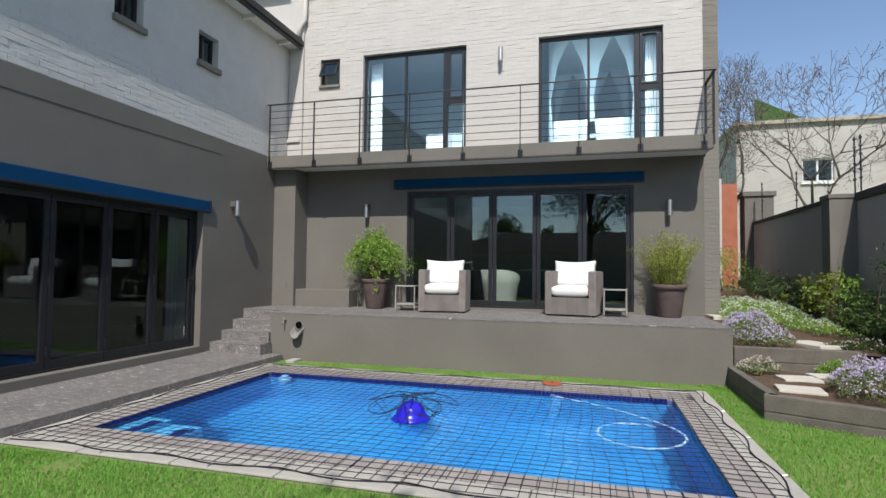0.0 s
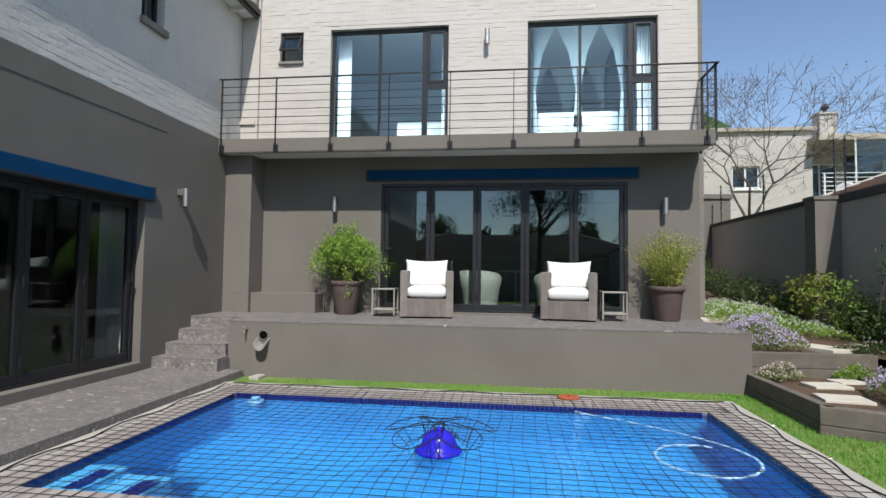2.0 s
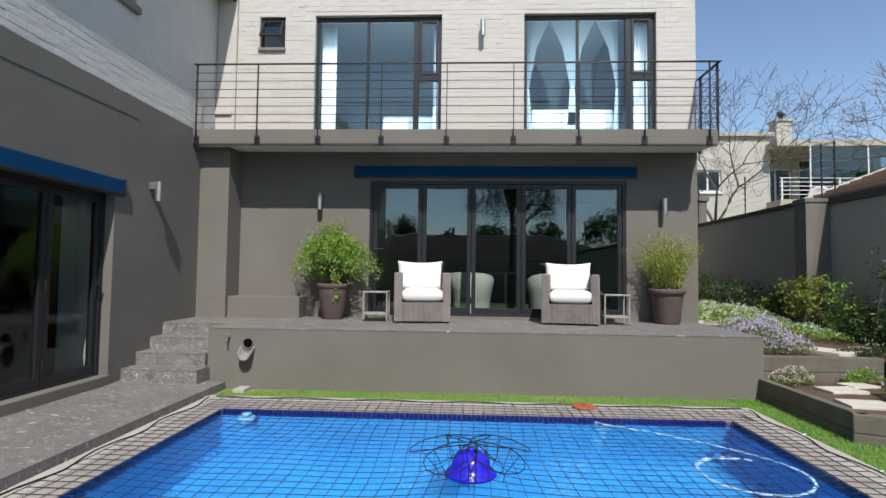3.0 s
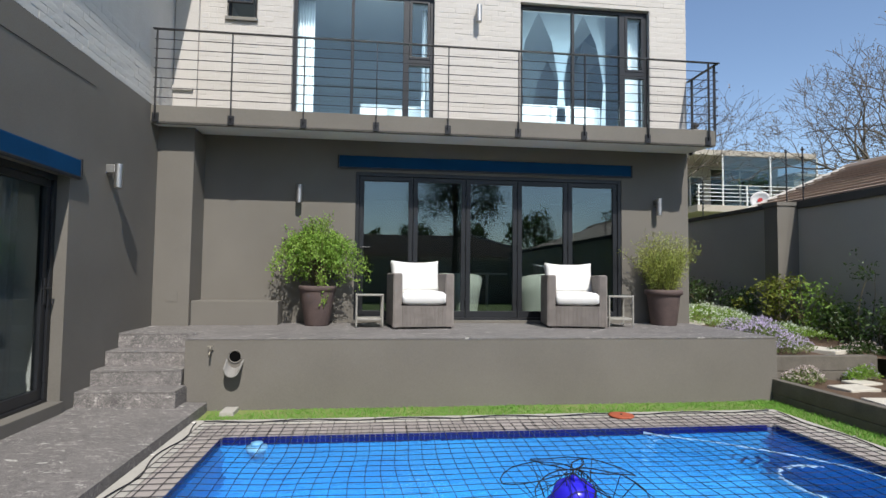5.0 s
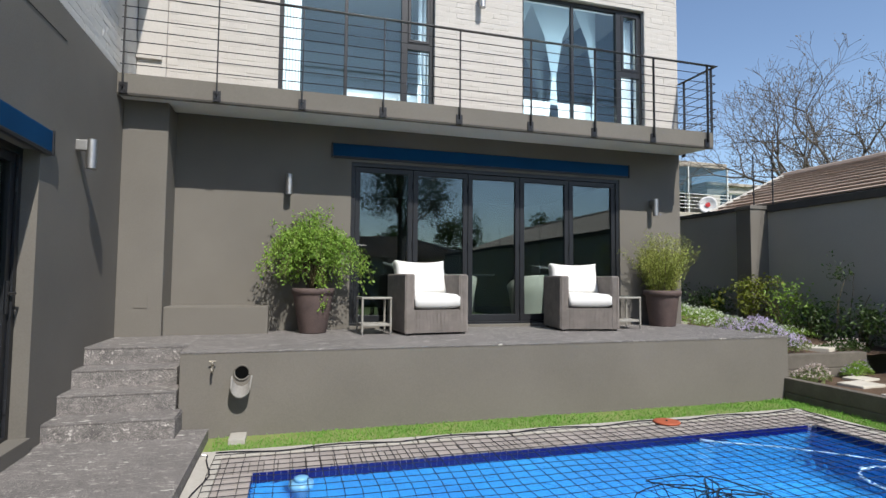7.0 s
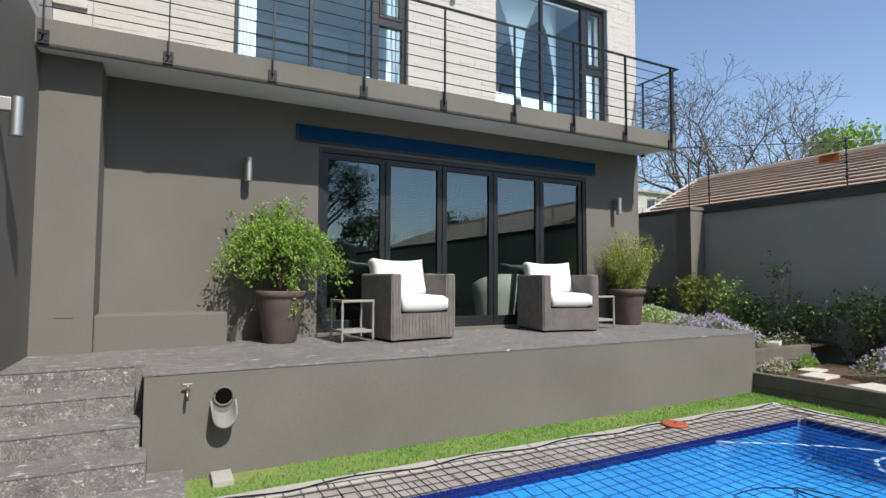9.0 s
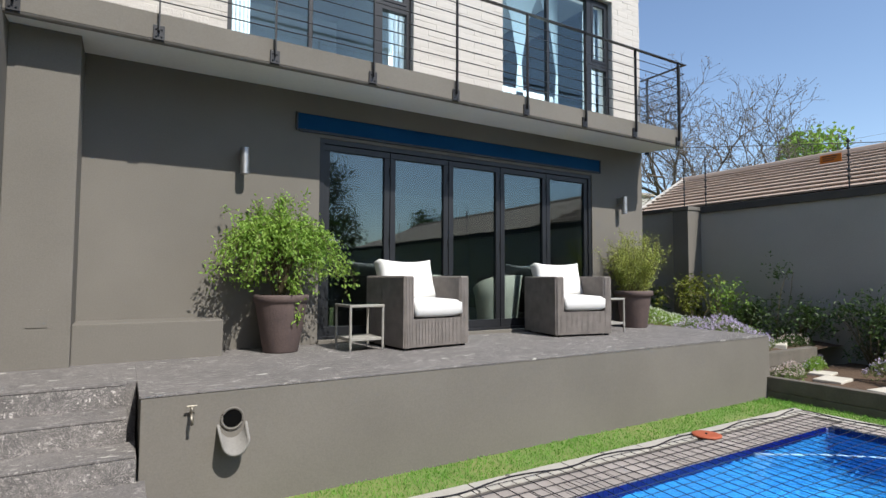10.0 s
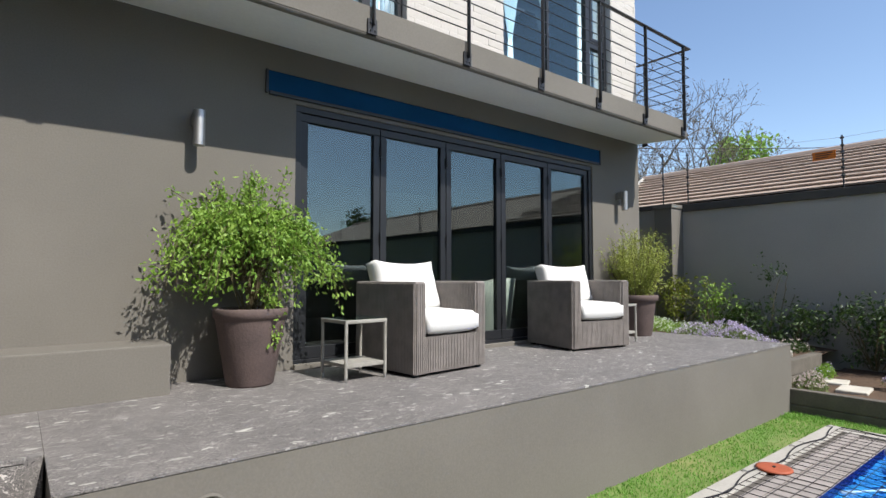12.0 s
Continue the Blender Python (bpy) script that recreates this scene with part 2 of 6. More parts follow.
bm = bmesh.new()
far = 400
xs, ys = [-far, CX0 + 0.01, CX1 - 0.01, far], [-far, CY0 + 0.01, CY1 - 0.01, far]
vs = {(i, j): bm.verts.new((xs[i], ys[j], GZ)) for i in range(4) for j in range(4)}
for i in range(3):
    for j in range(3):
        if (i, j) != (1, 1):
            bm.faces.new((vs[i, j], vs[i + 1, j], vs[i + 1, j + 1], vs[i, j + 1]))
struct("ground", bm, GRASSDIRT, "green lawn ground with bare patches", "lawn")

bm = bmesh.new()
D = -1.15
box_bm(bm, PX0 - 0.2, PX1 + 0.2, PY0 - 0.2, PY1 + 0.2, D - 0.2, D)
box_bm(bm, PX0 - 0.2, PX0, PY0 - 0.2, PY1 + 0.2, D, -0.1)
box_bm(bm, PX1, PX1 + 0.2, PY0 - 0.2, PY1 + 0.2, D, -0.1)
box_bm(bm, PX0, PX1, PY0 - 0.2, PY0, D, -0.1)
box_bm(bm, PX0, PX1, PY1, PY1 + 0.2, D, -0.1)
struct("pool_shell", bm, POOL, "bright blue plastered pool basin", "pool")

bm = bmesh.new()
nx, ny = 60, 36
grid = [[bm.verts.new((PX0 + (PX1 - PX0) * i / nx, PY0 + (PY1 - PY0) * j / ny, WZ)) for i in range(nx + 1)] for j in range(ny + 1)]
for j in range(ny):
    for i in range(nx):
        bm.faces.new((grid[j][i], grid[j][i + 1], grid[j + 1][i + 1], grid[j + 1][i]))
WATER = bpy.data.materials.new("pool_water")
WATER.use_nodes = True
nt = WATER.node_tree
p = nt.nodes["Principled BSDF"]
p.inputs["Base Color"].default_value = (0.75, 0.93, 1.0, 1)
p.inputs["Roughness"].default_value, p.inputs["IOR"].default_value, p.inputs["Transmission Weight"].default_value = 0.02, 1.33, 1.0
co, nz, nz2, bp, ad = (nt.nodes.new("ShaderNode" + k) for k in ("TexCoord", "TexNoise", "TexNoise", "Bump", "Math"))
nz.inputs["Scale"].default_value, nz.inputs["Detail"].default_value, nz.inputs["Distortion"].default_value = 3.2, 3, 1.2
nz2.inputs["Scale"].default_value, nz2.inputs["Detail"].default_value = 11, 2
ad.operation = "MULTIPLY_ADD"
ad.inputs[1].default_value = 0.45
for n in (nz, nz2):
    nt.links.new(co.outputs["Object"], n.inputs["Vector"])
nt.links.new(nz2.outputs[0], ad.inputs[0])
nt.links.new(nz.outputs[0], ad.inputs[2])
bp.inputs["Strength"].default_value, bp.inputs["Distance"].default_value = 0.5, 0.05
# rings that run out from the inlet, dying away
inlet, rings, fade, ring_add, far_off = (nt.nodes.new("ShaderNode" + k) for k in ("VectorMath", "Math", "MapRange", "Math", "VectorMath"))
inlet.operation, far_off.operation, rings.operation, ring_add.operation = "DISTANCE", "MULTIPLY_ADD", "SINE", "MULTIPLY_ADD"
far_off.inputs[1].default_value = (0.35, 0.35, 0.35)
nt.links.new(nz.outputs["Color"], far_off.inputs[0])
nt.links.new(co.outputs["Object"], far_off.inputs[2])
nt.links.new(far_off.outputs[0], inlet.inputs[0])
inlet.inputs[1].default_value = (-0.15, 6.55, 0.17)
times = nt.nodes.new("ShaderNodeMath")
times.operation = "MULTIPLY"
times.inputs[1].default_value = 62.0
nt.links.new(inlet.outputs["Value"], times.inputs[0])
nt.links.new(times.outputs[0], rings.inputs[0])
fade.inputs["From Min"].default_value, fade.inputs["From Max"].default_value = 0.15, 1.1
fade.inputs["To Min"].default_value, fade.inputs["To Max"].default_value = 0.30, 0.0
nt.links.new(inlet.outputs["Value"], fade.inputs["Value"])
nt.links.new(rings.outputs[0], ring_add.inputs[0])
nt.links.new(fade.outputs[0], ring_add.inputs[1])
nt.links.new(ad.outputs[0], ring_add.inputs[2])
nt.links.new(ring_add.outputs[0], bp.inputs["Height"])
nt.links.new(bp.outputs[0], p.inputs["Normal"])
water = struct("water", bm, WATER, "clear rippling blue pool water", "water", True)
water.visible_shadow = False

# ---- house: left wing ----
LX = -5.98
LDY0, LDY1, LDZ0, LDZ1 = 3.20, 7.24, 0.27, 2.42
wall_x("wall_west", LX - 0.3, LX, -8.0, 9.70, -0.2, 3.68, [(LDY0, LDY1, LDZ0, LDZ1)], PLASTER, "taupe plastered ground floor wall with folding doors")
LW = [(7.03, 7.50, 4.82, 5.32), (5.47, 5.94, 4.82, 5.32), (3.2, 3.67, 4.82, 5.32)]
wall_x("wall_west_upper", LX - 0.3, LX - 0.012, -8.0, 9.70, 3.68, 6.35, LW, GREY_BRICK, "grey painted brick upper wall with small windows")
struct("door_sill", boxes((LX - 0.14, LX + 0.025, LDY0 - 0.1, LDY1 + 0.02, 0.10, 0.275), bevel=0.008), PLASTER, "taupe plastered plinth below the folding doors", "plinth")

# paving along the left wing, falling slightly to the pool
bm = boxes((LX - 0.02, -4.80, -8.0, 7.74, -0.1, 0.13))
for v in bm.verts:
    if v.co.z > 0 and v.co.x < -5:
        v.co.z = 0.165
struct("pavement", bm, TERRAZZO, "dark speckled terrazzo walkway beside the pool", "walkway")

# ---- house: main front ----
FY = 9.70
FX0, FX1 = -5.98, 1.85
DX0, DX1, DZ0, DZ1 = -3.38, 0.74, 0.84, 3.03
wall_y("wall_north", FX0, FX1, FY, FY + 0.3, 0.0, 3.51, [(DX0, DX1, DZ0, DZ1)], PLASTER, "taupe plastered wall with glass folding doors")
UW = [(-4.35, -2.24, 3.68, 5.80), (-0.89, 1.23, 3.68, 5.80), (-5.29, -4.86, 5.24, 5.78)]
wall_y("wall_north_upper", FX0, FX1, FY + 0.012, FY + 0.3, 3.51, 7.4, UW, WHITE_BRICK, "cream painted brick upper wall with two large windows")
struct("pier", boxes((LX, -5.515, 9.22, FY, TZ - 0.1, 3.46), bevel=0.006), PLASTER, "taupe plastered pier in the corner", "pier")
struct("ledge", boxes((-5.515, -4.38, 9.30, FY, TZ - 0.05, 1.13), bevel=0.012), PLASTER, "low taupe plastered ledge seat on the terrace", "ledge")
struct("terrace_wall", boxes((-5.06, 1.815, 7.795, 10.0, -0.2, TZ - 0.004), bevel=0.004), PLASTER, "taupe plastered terrace retaining wall", "terrace")
struct("terrace", boxes((-5.07, 1.822, 7.79, FY + 0.02, TZ - 0.003, TZ + 0.014), (LX, -5.07, 8.36, FY, 0.3, TZ + 0.014), bevel=0.004), TERRAZZO, "grey speckled terrazzo terrace floor", "terrace floor")

# balcony
BY, BZ0, BZ1 = 8.96, 3.44, 3.67
struct("balcony", boxes((LX, 1.84, BY, FY + 0.1, 3.525, BZ1), (LX, 1.84, BY, BY + 0.05, 3.456, 3.525)), PLASTER, "taupe plastered balcony slab with drip groove", "balcony")
# the groove's shade put into the colour of a barely recessed strip
struct("groove_shade_strip", boxes((LX, 1.838, BY + 0.003, BY + 0.05, 3.438, 3.456)), COPINGDARK, "dark strip for the shade in the balcony's drip groove", "groove")
struct("drip_edge", boxes((LX, 1.838, BY + 0.008, BY + 0.05, 3.431, 3.438)), PLASTER, "taupe drip edge under the balcony", "trim")
bm = boxes((LX, 1.838, BY + 0.05, FY, BZ0 + 0.004, 3.525))
for v in bm.verts:
    if v.co.z < 3.5 and v.co.y > 9.5:
        v.co.z = 3.495
struct("soffit", bm, SOFFIT, "pale painted underside of the balcony", "soffit")



# ---- doors and windows ----
def pane(name, dims, material, parent):
    ob = part(name, boxes(dims), material, parent)
    ob.visible_shadow = False
    return ob


def ring_y(x0, x1, z0, z1, w, y0, y1, foot=None):
    """The four bars of a frame that stands along x."""
    f = foot or w
    return boxes((x0, x1, y0, y1, z1 - w, z1), (x0, x1, y0, y1, z0, z0 + f), (x0, x0 + w, y0, y1, z0 + f, z1 - w), (x1 - w, x1, y0, y1, z0 + f, z1 - w), bevel=0.004)


def folding_doors(name, width, z0, z1, n, label, depth, axis, glazing, lever, metal):
    """n glazed leaves in a frame, built along x and then turned to the wall; face towards -y, x from 0 to width."""
    top = empty(name, axis, label, "door", "", "structure")
    part("frame", ring_y(0, width, z0, z1, 0.055, depth - 0.02, depth + 0.09, 0.035), FRAME, top)
    w = (width - 0.11) / n
    for i in range(n):
        a, b = 0.055 + i * w + 0.004, 0.055 + (i + 1) * w - 0.004
        leaf = part("leaf", ring_y(a, b, z0 + 0.037, z1 - 0.058, 0.068, depth, depth + 0.06, 0.10), FRAME, top)
        pane("pane", (a + 0.066, b - 0.066, depth + 0.026, depth + 0.034, z0 + 0.135, z1 - 0.124), glazing, leaf)
        hb = bmesh.new()
        for zz in (z0 + 0.25, (z0 + z1) / 2, z1 - 0.28):
            tube(hb, [(b + 0.004, depth - 0.012, zz - 0.05), (b + 0.004, depth - 0.012, zz + 0.05)], 0.012, 8)
        part("hinge", hb, FRAME, leaf)
        if i == lever:
            hx = (a + 0.034) if i == 0 else (b - 0.034)
            sx = 1 if i == 0 else -1
            hm = boxes((hx - 0.016, hx + 0.016, depth - 0.012, depth, z0 + 0.92, z0 + 1.16), bevel=0.004)
            tube(hm, [(hx, depth - 0.01, z0 + 1.07), (hx, depth - 0.055, z0 + 1.07), (hx + sx * 0.12, depth - 0.055, z0 + 1.07)], 0.009, 8)
            part("handle", hm, metal, leaf, "lever handle on a long plate")
    return top


struct("threshold", boxes((DX0 + 0.002, DX1 - 0.002, FY - 0.035, FY + 0.30, TZ - 0.02, DZ0 + 0.002), bevel=0.006), PLASTER, "taupe plastered threshold under the folding doors", "threshold")
LINEN_WALL = mat("white_lining_paint", (0.76, 0.75, 0.72), (0.70, 0.69, 0.66), 0.8, scale=2, fine=40, bump=0.05)
folding_doors("door_1", DX1 - DX0, DZ0, DZ1, 5, "charcoal folding doors with five dark glass leaves", 0.035, pose(DX0, FY, 0), GLASS, 0, FRAME)
struct("door_lining", boxes((LX - 0.47, LX - 0.205, LDY1 - 0.042, LDY1 - 0.002, LDZ0 + 0.006, LDZ1 - 0.004)), LINEN_WALL, "white painted inner lining of the doorway", "lining")
folding_doors("door_2", LDY1 - LDY0, LDZ0, LDZ1, 5, "charcoal folding doors of dark glass beside the walkway", 0.13, pose(LX, LDY0, 0, 0, 0, 90), GLASS_SIDE, 4, FRAME)


def awning_box(x0, x1, z0, z1, out, m):
    top = empty("awning", m, "rolled navy blue awning above the folding doors", "awning")
    part("roll", boxes((x0, x1, -out, -0.005, z0, z1), bevel=0.012), BLUE, top)
    for x in (x0, x1):
        part("end_cap", boxes((x - 0.012, x + 0.012, -out - 0.012, 0.0, z0 - 0.014, z1 + 0.008), bevel=0.006), FRAME, top, "dark end cap")
    part("valance_bar", boxes((x0 + 0.02, x1 - 0.02, -out - 0.006, -out + 0.03, z0 - 0.02, z0 + 0.012), bevel=0.006), FRAME, top)


awning_box(-3.637, 0.905, 3.085, 3.262, 0.012, pose(0, FY, 0))
awning_box(2.9, 7.37, 2.42, 2.60, 0.03, pose(LX, 0, 0, 0, 0, 90))


def tall_window(name, x0, x1):
    """Two fixed lights and a narrow side with an opening light over a fixed one."""
    z0, z1 = 3.685, 5.795
    y = FY + 0.09
    top = empty(name, pose(0, 0, 0), "large charcoal-framed bedroom window on the balcony", "window", "", "structure")
    part("window_frame", ring_y(x0, x1, z0, z1, 0.055, y, y + 0.07), FRAME, top)
    xm, xs = x0 + 0.415 * (x1 - x0), x0 + 0.80 * (x1 - x0)
    part("mullion", boxes((xm - 0.022, xm + 0.022, y + 0.004, y + 0.066, z0 + 0.055, z1 - 0.055), bevel=0.003), FRAME, top)
    part("mullion", boxes((xs - 0.045, xs + 0.045, y - 0.006, y + 0.066, z0 + 0.055, z1 - 0.055), bevel=0.003), FRAME, top)
    zt = 4.76
    part("transom", boxes((xs + 0.045, x1 - 0.055, y - 0.004, y + 0.066, zt - 0.05, zt + 0.05), bevel=0.003), FRAME, top)
    sash = part("sash", ring_y(xs + 0.05, x1 - 0.06, zt + 0.05, z1 - 0.06, 0.04, y - 0.012, y + 0.03), FRAME, top)
    for a, b, c, d in ((x0 + 0.05, xm - 0.02, z0 + 0.05, z1 - 0.05), (xm + 0.02, xs - 0.04, z0 + 0.05, z1 - 0.05), (xs + 0.04, x1 - 0.05, z0 + 0.05, zt - 0.045), (xs + 0.09, x1 - 0.10, zt + 0.09, z1 - 0.10)):
        pane("pane", (a, b, y + 0.03, y + 0.036, c, d), GLASS_UP, top)


tall_window("window_1", -4.35, -2.24)
tall_window("window_2", -0.89, 1.23)

# small top-hung window, standing open
x0, x1, z0, z1 = -5.285, -4.865, 5.245, 5.775
w3 = empty("window_3", pose(0, 0, 0), "small charcoal top-hung window standing open", "window", "", "structure")
part("window_frame", ring_y(x0, x1, z0, z1, 0.04, FY + 0.06, FY + 0.12), FRAME, w3)
sash = part("sash", ring_y(0, x1 - x0 - 0.06, -0.36, 0, 0.035, -0.015, 0.015), FRAME, w3)
sash.matrix_basis = pose(x0 + 0.03, FY + 0.05, z1 - 0.05, -28)
gp = pane("pane", (0.03, x1 - x0 - 0.09, -0.003, 0.003, -0.33, -0.03), GLASS, sash)
part("window_sill", boxes((x0 - 0.02, x1 + 0.02, FY - 0.04, FY + 0.06, z0 - 0.05, z0 + 0.0), bevel=0.005), DARK_BRICK, w3)

for k, (a, b, c, d) in enumerate(LW):
    w = empty(f"window_{4 + k}", pose(0, 0, 0), "small charcoal window with a dark brick sill", "window", "", "structure")
    for name, dims in (("window_frame", None), ("pane", (LX - 0.165, LX - 0.159, a + 0.03, b - 0.03, c + 0.03, d - 0.03))):
        if dims is None:
            bm = boxes((LX - 0.19, LX - 0.13, a, b, d - 0.04, d), (LX - 0.19, LX - 0.13, a, b, c, c + 0.04), (LX - 0.19, LX - 0.13, a, a + 0.04, c + 0.04, d - 0.04), (LX - 0.19, LX - 0.13, b - 0.04, b, c + 0.04, d - 0.04), (LX - 0.18, LX - 0.13, (a + b) / 2 - 0.02, (a + b) / 2 + 0.02, c + 0.04, d - 0.04), bevel=0.003)
            part(name, bm, FRAME, w)
        else:
            pane(name, dims, GLASS, w)
    part("window_sill", boxes((LX - 0.14, LX + 0.05, a - 0.03, b + 0.03, c - 0.085, c + 0.005), bevel=0.008), DARK_BRICK, w)

# ---- rooms behind the glass ----
def room(tag, x0, x1, y0, y1, z0, z1, open_side, paint=INNER, ground=DARKFLOOR):
    """Floor, ceiling and the sides of a room, save the one towards the terrace or pool."""
    struct("floor_" + tag, boxes((x0, x1, y0, y1, z0 - 0.1, z0)), ground, "plain smooth room floor", "floor")
    struct("ceiling_" + tag, boxes((x0, x1, y0, y1, z1, z1 + 0.1)), paint, "plain painted room ceiling", "ceiling")
    if open_side != "y":
        struct("wall_" + tag + "_front", boxes((x0, x1, y0 - 0.1, y0, z0, z1)), paint, "plain painted room wall", "wall")
    struct("wall_" + tag + "_back", boxes((x0, x1, y1, y1 + 0.1, z0, z1)), paint, "plain painted room wall", "wall")
    struct("wall_" + tag + "_left", boxes((x0 - 0.1, x0, y0, y1, z0, z1)), paint, "plain painted room wall", "wall")
    if open_side != "x":
        struct("wall_" + tag + "_right", boxes((x1, x1 + 0.1, y0, y1, z0, z1)), paint, "plain painted room wall", "wall")


# lounge and kitchen: indoor dimness put into dark wall and ceiling colour
DIM_ROOM = mat("dim_room_paint", (0.10, 0.095, 0.085), (0.085, 0.08, 0.072), 0.9, scale=1, fine=20, bump=0.05)
room("lounge", FX0, FX1 - 0.1, FY + 0.3, 14.5, DZ0 - 0.01, 3.30, "y", DIM_ROOM)
BEDROOM = mat("grey_bedroom_paint", (0.33, 0.36, 0.37), (0.29, 0.31, 0.32), 0.9, scale=1, fine=20, bump=0.05)
CARPET = mat("pale_carpet", (0.62, 0.59, 0.54), (0.56, 0.53, 0.49), 0.95, scale=5, fine=120, bump=0.2)
room("bedroom_1", -5.7, -1.85, FY + 0.3, 13.6, 3.66, 6.3, "y", BEDROOM, CARPET)
room("bedroom_2", -1.65, FX1 - 0.1, FY + 0.3, 13.6, 3.66, 6.3, "y", BEDROOM, CARPET)
room("kitchen", -10.5, LX - 0.3, 1.0, 9.6, 0.26, 2.9, "x", DIM_ROOM)
struct("wall_house_back", boxes((-10.6, 1.85, 14.7, 14.9, 0, 7.3)), PLASTER, "plain plastered rear wall", "wall")
struct("wall_house_side", boxes((1.75, 1.85, 10.0, 14.7, 0, 7.3)), PLASTER, "plain plastered side wall", "wall")
struct("wall_attic", boxes((-10.6, LX - 0.3, -8, 9.7, 6.0, 6.1)), INNER, "plain upper ceiling of the wing", "ceiling")
struct("floor_wing", boxes((-10.6, LX - 0.3, -8, 9.7, 3.2, 3.3)), INNER, "plain floor slab of the wing", "floor")
struct("wall_wing_back", boxes((-10.75, -10.6, -8, 14.9, 0, 6.1)), PLASTER, "plain plastered rear wall", "wall")
struct("wall_wing_end", boxes((-10.6, LX, -8.2, -8.0, 0, 6.2)), PLASTER, "plain plastered end wall", "wall")

# ---- roofs ----
bm = boxes((-10.8, -5.69, -8.3, 9.69, 6.16, 6.24))
for v in bm.verts:
    if v.co.x < -10:
        v.co.z += 0.25
roofL = struct("roof_wing", bm, GUTTER, "dark sheet roof of the wing", "roof")
struct("fascia", boxes((-5.725, -5.70, -8.3, 9.69, 6.02, 6.16)), GUTTER, "dark timber fascia board", "fascia")
gt = boxes((-5.70, -5.655, -8.3, 9.66, 6.09, 6.20), bevel=0.01)
struct("gutter", gt, GUTTER, "dark metal gutter along the eave", "gutter")
struct("eave_soffit", boxes((LX - 0.02, -5.725, -8.3, 9.69, 6.06, 6.09)), SOFFIT, "pale painted eave boarding", "soffit")
for k in range(12):
    struct("rafter", boxes((LX - 0.02, -5.725, 9.2 - k * 1.1, 9.26 - k * 1.1, 5.98, 6.06)), SOFFIT, "painted rafter end under the eave", "rafter")
struct("wall_gable", boxes((-10.6, LX - 0.001, FY + 0.012, FY + 0.3, 6.5, 7.4), (-6.6, LX - 0.001, FY + 0.012, FY + 0.3, 6.24, 6.5)), WHITE_BRICK, "cream painted wall above the wing roof", "wall")
struct("roof_main", boxes((-10.8, 2.1, 9.42, 15.2, 7.4, 7.55)), GUTTER, "dark roof over the main house", "roof")
# pilaster strip and downpipe where the two wings meet
struct("pilaster", boxes((LX, -5.66, FY - 0.05, FY + 0.012, 3.67, 7.4), (LX, -5.70, FY - 0.09, FY - 0.05, 4.10, 4.16), bevel=0.006), WHITE_BRICK, "cream painted pilaster strip in the corner", "pilaster")
bm = bmesh.new()
tube(bm, [(-5.62, FY - 0.08, 7.3), (-5.62, FY - 0.08, 6.62), (-5.72, FY - 0.12, 6.45), (-5.72, FY - 0.14, 6.24)], 0.045, 12)
tagged(part("downpipe", bm, WHITE_BRICK, None, "", True), "cream painted rainwater downpipe on the corner", "downpipe")

# ---- balustrade ----
rail = empty("balustrade", pose(0, 0, 0), "charcoal steel balcony balustrade with horizontal rods", "balustrade")
post_x = [-5.92, -4.98, -4.05, -3.09, -2.11, -1.12, -0.16, 0.79, 1.72]


def post(m):
    bm = boxes((-0.006, 0.006, -0.02, 0.02, -0.10, 1.05), bevel=0.002)
    part("post", bm, RAIL, rail).matrix_basis = m
    fb = boxes((-0.042, 0.042, -0.008, 0.008, -0.165, -0.045), bevel=0.002)
    for sx in (-0.02, 0.02):
        for zz in (-0.135, -0.075):
            tube(fb, [(sx, -0.018, zz), (sx, -0.006, zz)], 0.007, 6)
    part("fixing_plate", fb, RAIL, rail).matrix_basis = m @ pose(0, 0.024, 0)


RZ = 4.655
for x in post_x:
    post(pose(x, BY - 0.034, 3.61))
post(pose(1.865, BY + 0.05, 3.61, 0, 0, 90))
post(pose(1.865, FY - 0.12, 3.61, 0, 0, 90))
part("handrail", boxes((-5.97, 1.89, BY - 0.060, BY - 0.010, RZ, RZ + 0.012), bevel=0.002), RAIL, rail)
part("handrail", boxes((1.842, 1.888, BY - 0.010, FY, RZ, RZ + 0.012), bevel=0.002), RAIL, rail)
for k in range(7):
    z = 3.76 + k * 0.128
    bm = bmesh.new()
    tube(bm, [(-5.95, BY - 0.034, z), (1.865, BY - 0.034, z)], 0.0055, 6)
    part("rod", bm, RAIL, rail)
    bm = bmesh.new()
    tube(bm, [(1.865, BY - 0.034, z), (1.865, FY, z)], 0.0055, 6)
    part("rod", bm, RAIL, rail)

# ---- steps ----
stairs = empty("steps", pose(0, 0, 0), "four terrazzo steps up to the terrace", "steps", "", "structure")
for k in range(4):
    y = 7.47 + 0.29 * k
    z = 0.15 + 0.161 * (k + 1)
    end = (-5.025, -5.075, -5.125, -5.135)[k]
    part("step", boxes((LX + 0.002, end, y, 8.37, 0.1 if k == 0 else z - 0.163, (z if k < 3 else TZ + 0.010) - 0.02), bevel=0.006), STEPSTONE, stairs)
    if k < 3:
        part("tread", boxes((LX + 0.003, end - 0.003, y - 0.004, y + 0.30, z - 0.019, z), bevel=0.005), TERRAZZO, stairs, "smoother worn tread")
    else:
        part("tread", boxes((LX + 0.003, end - 0.003, y - 0.004, y + 0.03, TZ - 0.008, TZ + 0.015), bevel=0.005), TERRAZZO, stairs, "smoother worn tread")

